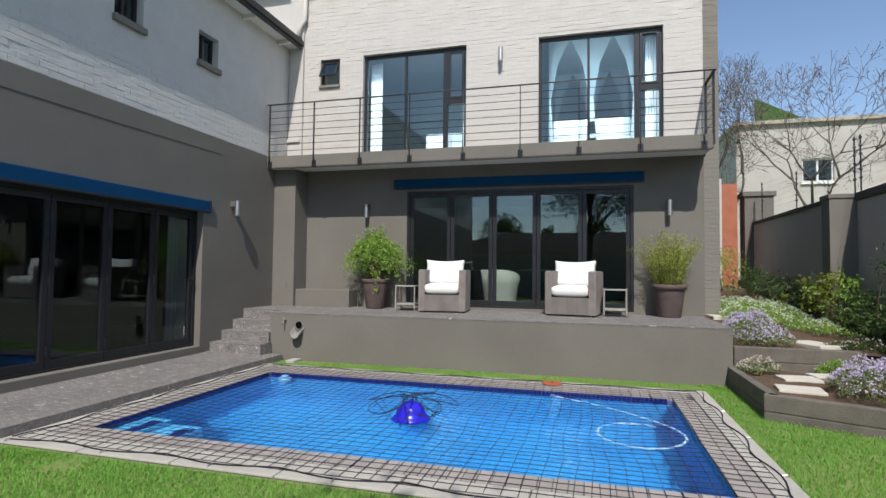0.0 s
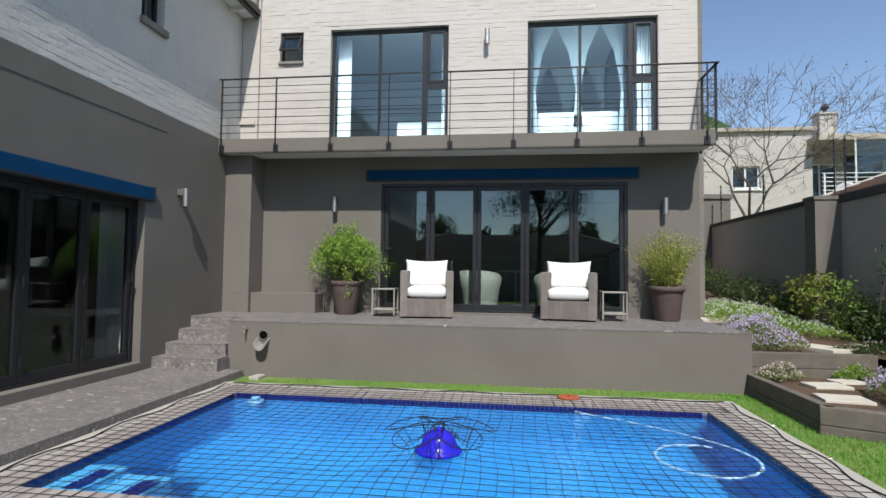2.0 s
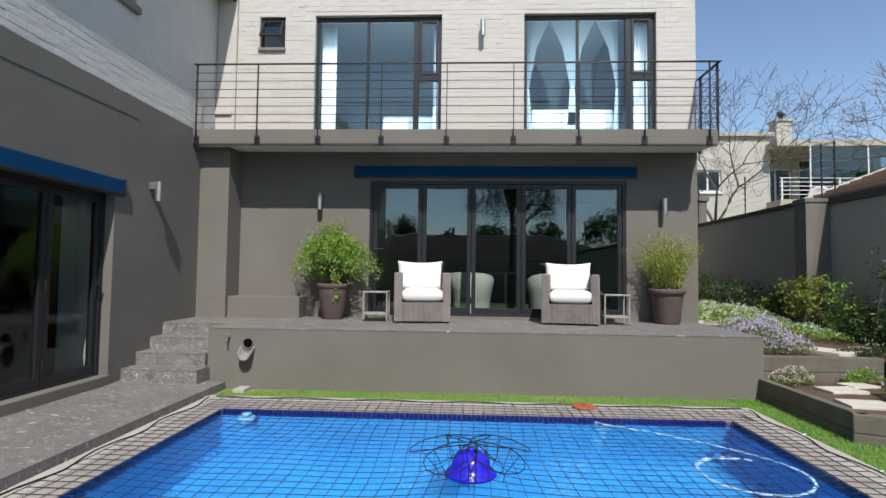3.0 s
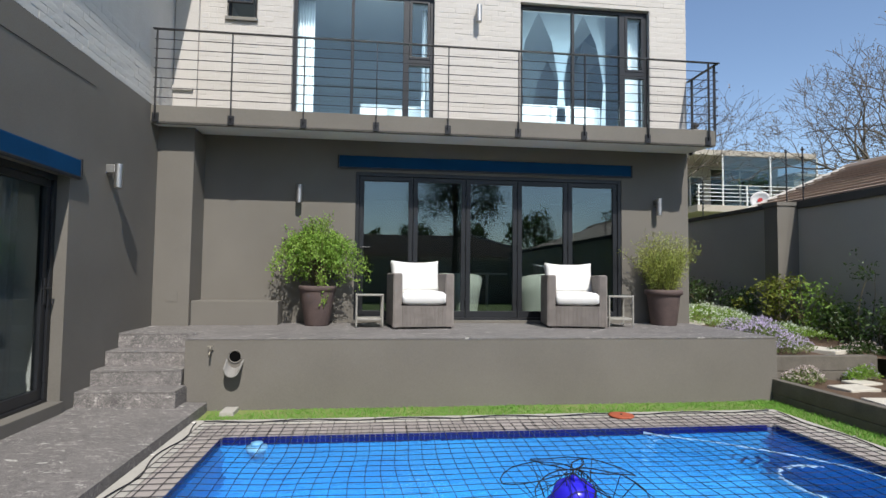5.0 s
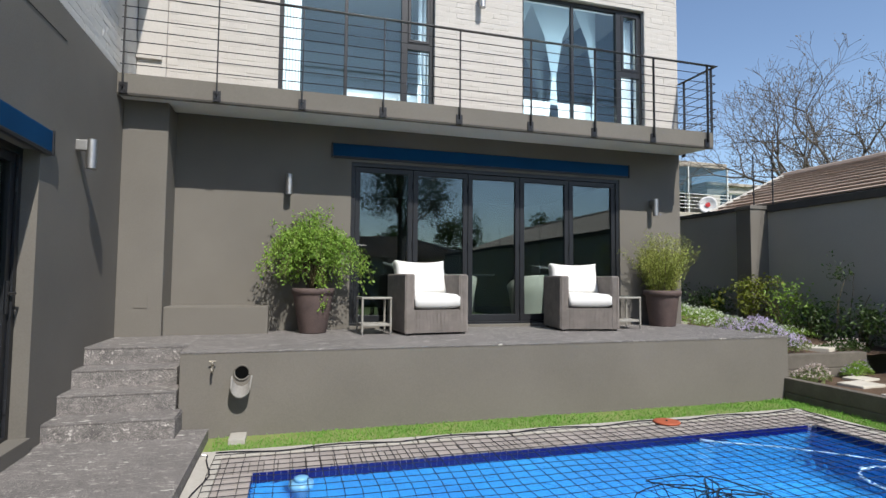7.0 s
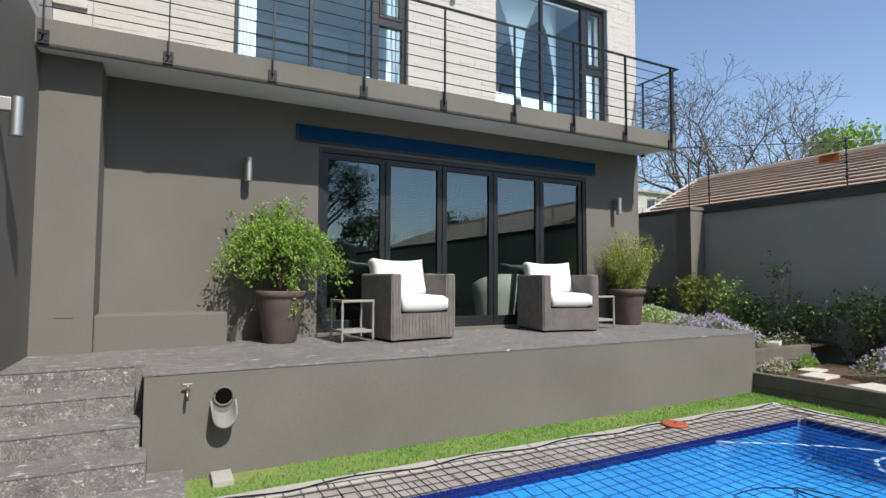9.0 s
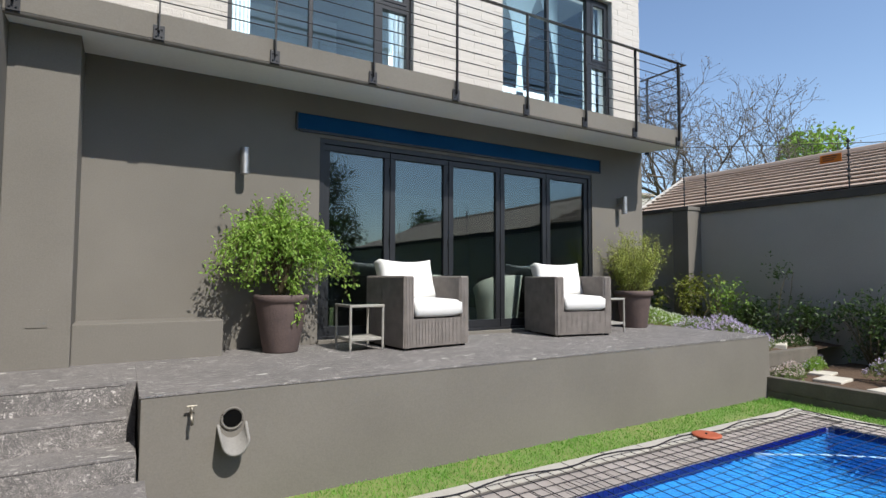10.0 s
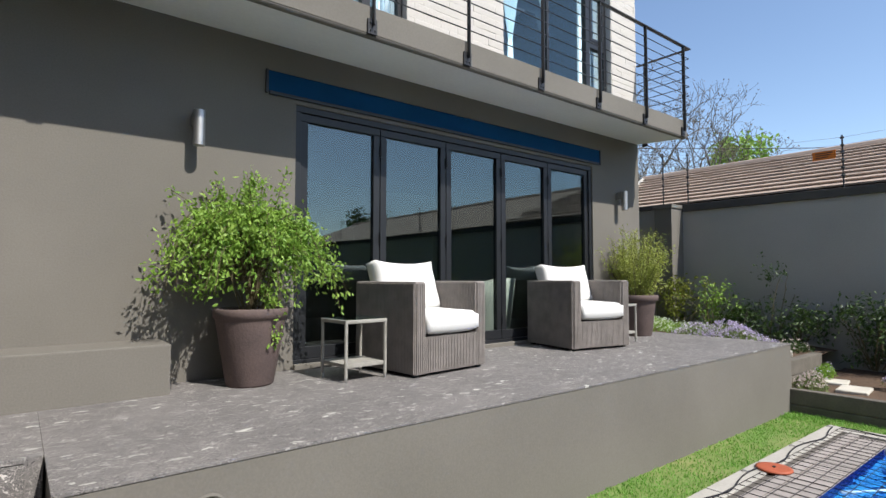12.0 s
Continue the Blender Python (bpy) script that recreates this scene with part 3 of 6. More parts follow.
# ---- pool surround ----
surround = struct("pool_surround", boxes((CX0, CX1, CY0, PY0 - 0.006, -0.15, CZ - 0.012), (CX0, CX1, PY1 + 0.006, CY1, -0.15, CZ - 0.012), (CX0, PX0 - 0.006, PY0 - 0.006, PY1 + 0.006, -0.15, CZ - 0.012), (PX1 + 0.006, CX1, PY0 - 0.006, PY1 + 0.006, -0.15, CZ - 0.012)), MORTAR, "clay paver pool surround with a pale concrete edge", "surround")


# ---- things on the terrace ----
WICKER = mat("grey_wicker", (0.262, 0.232, 0.212), (0.165, 0.146, 0.132), 0.75, scale=9, fine=120, bump=0.4, depth=0.006)
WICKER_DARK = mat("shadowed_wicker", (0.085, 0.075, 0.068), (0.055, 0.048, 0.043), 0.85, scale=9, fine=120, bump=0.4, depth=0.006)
WICKER_LIGHT = mat("silver_wicker", (0.36, 0.345, 0.31), (0.22, 0.21, 0.185), 0.7, scale=12, fine=120, bump=0.4, depth=0.006)
LINEN = mat("white_outdoor_linen", (0.74, 0.73, 0.71), (0.68, 0.67, 0.65), 0.9, scale=5, fine=160, bump=0.25, depth=0.008)
CLAY = mat("brown_pot_clay", (0.135, 0.095, 0.085), (0.085, 0.062, 0.058), 0.8, scale=6, fine=60, bump=0.2)
EARTH = mat("potting_soil", (0.05, 0.035, 0.025), (0.03, 0.022, 0.016), 0.95, scale=9, fine=60, bump=0.6)
LEAF_GREEN = mat("fresh_green_leaf", (0.12, 0.27, 0.028), (0.35, 0.48, 0.095), 0.5, scale=3, fine=9, bump=0, island=0.5)
LEAF_YELLOW = mat("yellow_green_leaf", (0.24, 0.31, 0.055), (0.44, 0.46, 0.11), 0.55, scale=3, fine=9, bump=0, island=0.5)
LEAF_DARK = mat("dark_hedge_leaf", (0.020, 0.048, 0.011), (0.085, 0.14, 0.03), 0.45, scale=2, fine=9, bump=0, island=0.6)
LEAF_GOLD = mat("golden_shrub_leaf", (0.11, 0.16, 0.02), (0.25, 0.25, 0.04), 0.5, scale=3, fine=9, bump=0, island=0.5)
LEAF_SAGE = mat("sage_flower_leaf", (0.14, 0.20, 0.06), (0.27, 0.32, 0.13), 0.6, scale=3, fine=9, bump=0, island=0.5)
LILAC = mat("lilac_petal", (0.52, 0.42, 0.64), (0.72, 0.65, 0.78), 0.6, scale=3, fine=9, bump=0, island=0.5)
PETAL = mat("white_petal", (0.78, 0.80, 0.72), (0.60, 0.68, 0.50), 0.6, scale=3, fine=9, bump=0, island=0.5)
PINK = mat("pale_pink_petal", (0.62, 0.50, 0.48), (0.72, 0.64, 0.58), 0.6, scale=3, fine=9, bump=0, island=0.5)
STEM = mat("thin_brown_stem", (0.13, 0.10, 0.05), (0.09, 0.075, 0.04), 0.8, scale=9, fine=40, bump=0.2)
BARK = mat("grey_brown_bark", (0.135, 0.11, 0.088), (0.085, 0.068, 0.055), 0.9, scale=2, fine=12, bump=0.5)
TWIGTUFT = mat("dry_seed_tuft", (0.20, 0.155, 0.095), (0.13, 0.10, 0.065), 0.8, scale=2, fine=9, bump=0, island=0.5)


def let_through(m, share):
    """Leaves and petals pass some of the sun."""
    nt = m.node_tree
    p = nt.nodes["Principled BSDF"]
    tr, mx = nt.nodes.new("ShaderNodeBsdfTranslucent"), nt.nodes.new("ShaderNodeMixShader")
    nt.links.new(p.inputs["Base Color"].links[0].from_socket, tr.inputs[0])
    mx.inputs[0].default_value = share
    nt.links.new(p.outputs[0], mx.inputs[1])
    nt.links.new(tr.outputs[0], mx.inputs[2])
    nt.links.new(mx.outputs[0], nt.nodes["Material Output"].inputs[0])


for m in (LEAF_GREEN, LEAF_YELLOW, LEAF_DARK, LEAF_GOLD, LEAF_SAGE, LILAC, PETAL, PINK, BLADE):
    let_through(m, 0.35)
rng = np.random.default_rng(7)


def leaf_mesh(name, pts, size, material, parent, out=None, narrow=0.45, droop=0.0):
    """Many small folded leaves, each its own island of two triangles."""
    pts = np.asarray(pts, float)
    n = len(pts)
    d = rng.normal(size=(n, 3))
    if out is not None:
        d = d * 0.7 + np.asarray(out, float)
    d[:, 2] -= droop
    d /= np.linalg.norm(d, axis=1)[:, None] + 1e-9
    s = np.cross(d, rng.normal(size=(n, 3)))
    s /= np.linalg.norm(s, axis=1)[:, None] + 1e-9
    nrm = np.cross(d, s)
    L = (size * rng.uniform(0.6, 1.3, n))[:, None]
    v = np.stack([pts, pts + d * L * 0.5 + s * L * narrow * 0.5 + nrm * L * 0.06, pts + d * L, pts + d * L * 0.5 - s * L * narrow * 0.5 + nrm * L * 0.06], 1).reshape(-1, 3)
    me = bpy.data.meshes.new(name)
    q = np.arange(n)[:, None] * 4
    faces = np.concatenate([q + [0, 1, 2], q + [0, 2, 3]], 1).reshape(-1, 3)
    me.from_pydata(v.tolist(), [], faces.tolist())
    me.materials.append(material)
    ob = new(name, me)
    if parent:
        ob.parent = parent
    return ob


def fan(n, base, lean, length, sag, spread=0.05):
    """Arching stems from one root: lists of points."""
    out = []
    for _ in range(n):
        a = rng.uniform(0, math.tau)
        l = rng.uniform(*lean)
        ln = rng.uniform(*length)
        p = np.array(base) + np.array([math.cos(a), math.sin(a), 0]) * rng.uniform(0, spread)
        d = np.array([math.cos(a) * l, math.sin(a) * l, 1.0])
        d /= np.linalg.norm(d)
        pts = [p.copy()]
        for k in range(8):
            d = d + np.array([*rng.normal(0, 0.09, 2), -sag * k / 8])
            d /= np.linalg.norm(d)
            p = p + d * ln / 8
            pts.append(p.copy())
        out.append(pts)
    return out


def along(stems, per, jit, start=2, thin=0.0):
    pts, outs = [], []
    for s in stems:
        for a, b in zip(s[start:], s[start + 1:]):
            if rng.random() < thin:
                continue
            for t in rng.uniform(0, 1, per):
                pts.append(a + (b - a) * t + rng.normal(0, jit, 3))
                outs.append((b - a) / (np.linalg.norm(b - a) + 1e-9) * 0.5)
    return np.array(pts), np.array(outs)


def pot(name, m, prof, label):
    th = empty(name, m, label, "pot", "pots on the terrace")
    bm = bmesh.new()
    lathe(bm, prof, 40)
    part("shell", bm, CLAY, th, "", True)
    bm = bmesh.new()
    r = prof[-1][0]
    lathe(bm, [(r + 0.012, prof[-1][1] - 0.006), (r + 0.012, prof[-1][1])], 32)
    part("soil", bm, EARTH, th)
    return th


def stems_part(stems, r, parent, name="stem_growth"):
    bm = bmesh.new()
    for s in stems:
        tube(bm, s, r, 4, r_end=r * 0.4)
    return tagged(part(name, bm, STEM, parent), "", "", "", "stuff")


# pot with the weeping green shrub
PROF1 = [(0.155, 0.0), (0.165, 0.015), (0.238, 0.45), (0.244, 0.475), (0.256, 0.48), (0.258, 0.535), (0.25, 0.545), (0.232, 0.54), (0.226, 0.48)]
P1 = pose(-3.855, 9.33, TZ + 0.014)
pot("plant_pot", P1, PROF1, "round tapered brown clay pot on the terrace")
sh = empty("shrub", P1 @ pose(0, 0, 0.48), "leafy weeping green shrub in the brown pot", "shrub", "potted shrubs")


def arch(a, reach, top, end):
    """A weeping branch: up from the pot, over, and down at its tip."""
    out = []
    for k in range(13):
        t = k / 12
        r = reach * t ** 1.25
        z = top * (1 - (1 - min(1, t / 0.62)) ** 2) if t < 0.62 else top - (top - end) * ((t - 0.62) / 0.38) ** 1.7
        out.append(np.array([math.cos(a) * r, math.sin(a) * r * 0.75, z]) + rng.normal(0, 0.012, 3))
    return out


arcs = [arch(rng.uniform(0, math.tau), rng.uniform(0.22, 0.60), rng.uniform(0.50, 0.80), rng.uniform(0.12, 0.55)) for _ in range(62)]
arcs += [arch(math.radians(a) + rng.normal(0, 0.1), rng.uniform(0.58, 0.74), rng.uniform(0.62, 0.74), rng.uniform(0.05, 0.32)) for a in (172, 180, 190, 200, 205, -5, -15, -25, 10, -40)]
crest = fan(16, (-0.06, 0, 0.25), (0.0, 0.16), (0.62, 0.86), 0.1, 0.06)
trail = [arch(-1.35 + 0.12 * k, 0.30, 0.20, -0.16) for k in range(3)]
bare = fan(16, (0, 0, 0), (0.05, 0.45), (0.4, 0.62), 0.1, 0.10)
stems_part(arcs + crest + trail + bare, 0.005, sh)
p1, o1 = along(arcs, 27, 0.036, 5, 0.08)
p2, o2 = along(crest, 22, 0.030, 3, 0.05)
p3, o3 = along(trail, 18, 0.020, 7)
leaf_mesh("foliage", np.concatenate([p1, p2, p3]), 0.040, LEAF_GREEN, sh, np.concatenate([o1, o2, o3]), 0.46, 0.25)

# pot with the yellow-green shrub
PROF2 = [(0.175, 0.0), (0.185, 0.015), (0.235, 0.43), (0.242, 0.45), (0.270, 0.46), (0.272, 0.52), (0.262, 0.53), (0.236, 0.525), (0.230, 0.46)]
P2 = pose(1.255, 9.40, TZ + 0.014)
pot("plant_pot", P2, PROF2, "round rimmed grey-brown clay pot on the terrace")
sh = empty("shrub", P2 @ pose(0, 0, 0.46), "upright feathery yellow-green shrub in the rimmed pot", "shrub", "potted shrubs")
st = fan(105, (0, 0, 0), (0.0, 0.50), (0.48, 0.98), 0.08, 0.18)
stems_part(st, 0.004, sh)
p, o = along(st, 18, 0.032, 1)
leaf_mesh("foliage", p, 0.032, LEAF_YELLOW, sh, o, 0.35, -0.2)


def armchair(m, label):
    """A boxy woven armchair with a seat and a back cushion; faces -y, 0.80 wide, 0.80 deep."""
    W, Dp, arm, seat = 0.80, 0.77, 0.105, 0.39
    th = empty("armchair", m, label, "armchair", "armchairs on the terrace")
    # base in darkened wicker: shade between the strands put into its colour
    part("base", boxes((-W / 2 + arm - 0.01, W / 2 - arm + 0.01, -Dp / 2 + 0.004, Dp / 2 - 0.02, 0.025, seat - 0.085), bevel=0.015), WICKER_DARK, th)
    for s in (-1, 1):
        a, b = sorted((s * W / 2, s * (W / 2 - arm)))
        part("armrest", boxes((a, b, -Dp / 2, Dp / 2, 0.02, 0.73), bevel=0.018), WICKER, th)
    part("backrest", boxes((-W / 2 + arm, W / 2 - arm, Dp / 2 - 0.11, Dp / 2, 0.02, 0.73), bevel=0.018), WICKER, th)
    # the upright strands of the weave on the outer faces
    bm = bmesh.new()
    for k in range(44):
        x = -W / 2 + 0.018 + (W - 0.036) * k / 43
        top = 0.715 if abs(x) > W / 2 - arm + 0.005 else seat - 0.088
        y = -Dp / 2 + (0.0 if abs(x) > W / 2 - arm + 0.005 else 0.004)
        box_bm(bm, x - 0.0058, x + 0.0058, y - 0.009, y + 0.001, 0.028, top)
    for s in (-1, 1):
        for k in range(42):
            y = -Dp / 2 + 0.02 + (Dp - 0.04) * k / 41
            x = s * W / 2
            box_bm(bm, x - 0.007, x + 0.007, y - 0.0062, y + 0.0062, 0.028, 0.715)
            if y < Dp / 2 - 0.13:
                x = s * (W / 2 - arm)
                box_bm(bm, x - 0.007, x + 0.007, y - 0.0062, y + 0.0062, seat + 0.02, 0.715)
    part("weave", bm, WICKER, th)
    for sx in (-1, 1):
        for sy in (-1, 1):
            part("foot", boxes((sx * 0.36 - 0.02, sx * 0.36 + 0.02, sy * 0.33 - 0.02, sy * 0.33 + 0.02, 0.0, 0.025)), FRAME, th)

    def cushion(name, w, d, h, m2, sag):
        bm = bmesh.new()
        nx, ny = 20, 16
        for side in (1, -1):
            g = []
            for j in range(ny + 1):
                row = []
                for i in range(nx + 1):
                    u, v = 2 * i / nx - 1, 2 * j / ny - 1
                    f = ((1 - u ** 6) * (1 - v ** 6)) ** 0.42
                    z = side * h / 2 * (0.58 + 0.42 * f) if f > 0 else side * h / 2 * 0.58
                    k = 1 - sag * (1 - abs(u) ** 2) * max(0, v) ** 3
                    pin = 1 - 0.045 * (1 - abs(v) ** 3) * abs(u) ** 4
                    wr = 0.006 * noise.noise(Vector((u * 4, v * 4, side * 3 + h * 9)))
                    row.append(bm.verts.new((u * w / 2 * pin, v * d / 2 * k, z + wr * side)))
                g.append(row)
            for j in range(ny):
                for i in range(nx):
                    q = (g[j][i], g[j][i + 1], g[j + 1][i + 1], g[j + 1][i])
                    bm.faces.new(q if side > 0 else q[::-1])
            if side > 0:
                up = g
        for a, b in (([r[0] for r in up], [r[0] for r in g]), ([r[-1] for r in up], [r[-1] for r in g]), (up[0], g[0]), (up[-1], g[-1])):
            for k in range(len(a) - 1):
                bm.faces.new((a[k], a[k + 1], b[k + 1], b[k]))
        bmesh.ops.recalc_face_normals(bm, faces=bm.faces)
        c = part(name, bm, LINEN, th, "plump white cushion", True)
        c.matrix_basis = m2
        return c

    cushion("seat_cushion", W - 2 * arm - 0.01, 0.66, 0.19, pose(0, -0.08, seat + 0.012), 0.0)
    cushion("back_cushion", W - 2 * arm + 0.09, 0.44, 0.21, pose(-0.03, 0.175, seat + 0.292, 73, 0, 2), 0.14)
    return th


armchair(pose(-2.46, 9.17, TZ + 0.014, 0, 0, 6), "grey woven armchair with white cushions beside the shrub")
armchair(pose(-0.235, 9.23, TZ + 0.014, 0, 0, -10), "grey woven armchair with white cushions before the doors")


def side_table(m):
    th = empty("side_table", m, "small square woven side table with a lower shelf", "side table", "side tables")
    h = 0.45
    part("tabletop", boxes((-0.185, 0.185, -0.185, 0.185, h - 0.028, h), bevel=0.008), WICKER_LIGHT, th)
    part("glass_top", boxes((-0.17, 0.17, -0.17, 0.17, h + 0.0005, h + 0.006)), GLASS, th, "dark glass inset")
    for sx in (-1, 1):
        for sy in (-1, 1):
            bm = bmesh.new()
            tube(bm, [(sx * 0.172, sy * 0.172, 0.03), (sx * 0.172, sy * 0.172, h - 0.02)], 0.013, 8)
            leg = part("leg", bm, WICKER_LIGHT, th)
            bm = bmesh.new()
            tube(bm, [(sx * 0.172, sy * 0.172, 0.0), (sx * 0.172, sy * 0.172, 0.032)], 0.011, 8)
            part("foot", bm, STEEL, leg, "small metal foot")
    part("shelf", boxes((-0.172, 0.172, -0.172, 0.172, 0.10, 0.13), bevel=0.006), WICKER_LIGHT, th)


side_table(pose(-3.14, 9.11, TZ + 0.014, 0, 0, 3))
side_table(pose(0.41, 9.18, TZ + 0.014, 0, 0, -3))


def wall_lamp(m, label):
    """A steel tube up-and-down light on a square bracket; face towards -y."""
    th = empty("wall_lamp", m, label, "wall lamp", "wall lamps")
    part("bracket", boxes((-0.03, 0.03, -0.09, 0.0, 0.03, 0.12), bevel=0.004), STEEL, th)
    bm = bmesh.new()
    lathe(bm, [(0.036, -0.13), (0.042, -0.13), (0.042, 0.13), (0.036, 0.13), (0.036, 0.11)], 40, 0, -0.12)
    part("tube", bm, STEEL, th)


LAMP = "brushed steel tube lamp on the wall"
wall_lamp(pose(-4.175, FY, 2.66), LAMP)
wall_lamp(pose(1.30, FY, 2.61), LAMP)
wall_lamp(pose(-1.57, FY, 5.50), LAMP)
wall_lamp(pose(LX, 7.93, 2.55, 0, 0, 90), LAMP)

# drain scupper and tap on the terrace wall
th = empty("drain_scupper", pose(-4.54, 7.795, 0.52), "pale concrete drain spout in the terrace wall", "drain")
bm = bmesh.new()
n = 14
rings = []
for y, sc, zc in ((0.01, 1.06, 0.06), (-0.14, 0.98, -0.02)):
    out, inn = [], []
    for k in range(n + 1):
        a = math.pi * (1 + k / n)
        out.append(bm.verts.new((0.088 * sc * math.cos(a), y, zc + 0.105 * sc * math.sin(a))))
        inn.append(bm.verts.new((0.074 * sc * math.cos(a), y, zc + 0.088 * sc * math.sin(a))))
    rings.append((out, inn))
(o0, i0), (o1, i1) = rings
for k in range(n):
    bm.faces.new((o0[k], o0[k + 1], o1[k + 1], o1[k]))
    bm.faces.new((i0[k + 1], i0[k], i1[k], i1[k + 1]))
    bm.faces.new((o1[k], o1[k + 1], i1[k + 1], i1[k]))
for k in (0, n):
    bm.faces.new((o0[k], o1[k], i1[k], i0[k]))
bmesh.ops.recalc_face_normals(bm, faces=bm.faces)
part("spout", bm, mat("grey_spout_concrete", (0.25, 0.24, 0.22), (0.19, 0.18, 0.165), 0.9, scale=6, fine=60, bump=0.2), th, "", True)
bm = bmesh.new()
tube(bm, [(0.066 * math.cos(k * math.tau / 24), -0.006, 0.085 + 0.066 * math.sin(k * math.tau / 24)) for k in range(24)], 0.009, 6, closed=True)
part("collar", bm, PLASTER, th)
# flat black disc: the shade inside the pipe put into its colour
bm = bmesh.new()
lathe(bm, [(0.01, 0.0), (0.062, 0.0), (0.062, 0.006), (0.01, 0.006)], 20)
bm.transform(Matrix.Translation((0, 0, 0.085)) @ Matrix.Rotation(math.pi / 2, 4, "X"))
part("pipe_mouth", bm, mat("pipe_mouth_shade", (0.006, 0.006, 0.006), (0.004, 0.004, 0.004), 1.0, spec=0.0, bump=0), th, "dark pipe mouth")
th = empty("tap", pose(-4.785, 7.795, 0.67), "small weathered brass garden tap on the wall", "tap")
BRASS = mat("weathered_brass", (0.34, 0.31, 0.25), (0.22, 0.20, 0.17), 0.5, 0.8, scale=20, fine=90, bump=0.1)
bm = bmesh.new()
tube(bm, [(0, 0, 0), (0, -0.05, 0), (0, -0.075, -0.02), (0, -0.08, -0.06)], 0.011, 10)
tube(bm, [(0, -0.05, 0), (0, -0.05, 0.045)], 0.009, 8)
part("body", bm, BRASS, th, "", True)
bm = bmesh.new()
tube(bm, [(-0.03, -0.05, 0.05), (0.03, -0.05, 0.05)], 0.007, 8)
part("handle", bm, BRASS, th)
tagged(part("wall_plate", boxes((-5.80, -5.66, 9.214, 9.221, 1.12, 1.26)), PLASTER), "flush taupe cover plate on the pier", "cover plate")
tagged(part("stepping_stone", boxes((-4.62, -4.48, 7.55, 7.78, 0.0, 0.075), bevel=0.01), CONCRETE), "small pale concrete block in the grass", "block")
bm = bmesh.new()
tube(bm, [(LX + 0.002, 3.2, 3.40), (LX + 0.002, 5.5, 3.405), (LX + 0.002, 7.62, 3.43)], 0.0035, 6)
tagged(part("cable", bm, GUTTER), "thin dark cable along the plastered wall", "cable")

# ---- in the pool ----
POOL_STEP = mat("pale_blue_step_plaster", (0.10, 0.42, 0.70), (0.07, 0.34, 0.62), 0.6, scale=2, fine=20, bump=0.05)
ps = empty("pool_steps", pose(0, 0, 0), "submerged blue corner steps with navy tiles", "pool steps", "", "structure")
for k, (xa, xb, z) in enumerate(((PX0, -4.07, -0.10), (-4.07, -3.70, -0.26))):
    part("tread", boxes((xa, xb, PY0, PY0 + 0.66, D, z), bevel=0.02), POOL_STEP, ps)
    part("marker_tile", boxes((xb - 0.15, xb - 0.02, PY0 + 0.20, PY0 + 0.56, z + 0.004, z + 0.010)), MOSAIC, ps, "navy marker tiles")

HOSE = mat("pale_blue_hose", (0.42, 0.58, 0.74), (0.34, 0.50, 0.68), 0.5, scale=20, fine=60, bump=0.1)
bm = bmesh.new()
pts = [(-0.45, 6.74, -0.0), (-0.25, 6.64, -0.02), (0.1, 6.44, -0.03), (0.38, 6.20, -0.03), (0.60, 5.98, -0.03), (0.76, 5.77, -0.03)]
for k in range(1, 19):
    a = 0.75 - k * 0.33
    pts.append((0.47 + 0.40 * math.cos(a), 5.46 + 0.42 * math.sin(a), -0.03 - 0.006 * k))
tube(bm, pts, 0.016, 10)
tagged(part("cleaner_hose", bm, HOSE, None, "", True), "pale blue ribbed pool cleaner hose floating in a loop", "hose")

FLOATBLUE = mat("sky_blue_plastic", (0.17, 0.42, 0.66), (0.14, 0.35, 0.58), 0.4, scale=9, fine=60, bump=0.03)
th = empty("chlorine_float", pose(-4.03, 6.58, WZ - 0.075), "small pale blue floating chlorine dispenser", "float")
bm = bmesh.new()
lathe(bm, [(0.03, -0.16), (0.055, -0.15), (0.06, -0.01), (0.082, 0.01), (0.09, 0.06), (0.085, 0.095), (0.02, 0.10)], 24)
part("body", bm, FLOATBLUE, th, "", True)
bm = bmesh.new()
lathe(bm, [(0.05, 0.098), (0.05, 0.125), (0.02, 0.13)], 20)
part("cap", bm, FLOATBLUE, th, "", True)

BALL = mat("cobalt_blue_plastic", (0.028, 0.022, 0.62), (0.022, 0.018, 0.5), 0.25, scale=3, fine=40, bump=0.03)
BX, BYY = -1.73, 5.17
th = empty("pool_float", pose(BX, BYY, WZ - 0.02), "cobalt blue domed plastic float under the net", "float")
bm = bmesh.new()
lathe(bm, [(0.04, 0.205), (0.075, 0.198), (0.11, 0.177), (0.132, 0.145), (0.143, 0.11), (0.155, 0.083), (0.185, 0.055), (0.196, 0.040), (0.188, 0.03), (0.09, 0.02)][::-1], 36)
part("dome", bm, BALL, th, "", True)
bm = bmesh.new()
lathe(bm, [(0.02, 0.203), (0.026, 0.21), (0.024, 0.228), (0.010, 0.232)], 16)
part("knob", bm, BALL, th, "", True)

# the safety net
NETM = mat("black_net_cord", (0.006, 0.006, 0.009), (0.012, 0.012, 0.018), 0.8, scale=30, fine=90, bump=0.1)
net = empty("pool_net", pose(0, 0, 0), "black mesh safety net stretched over the pool", "net")
NX0, NX1, NY0, NY1 = CX0 + 0.12, CX1 - 0.12, CY0 + 0.12, CY1 - 0.13


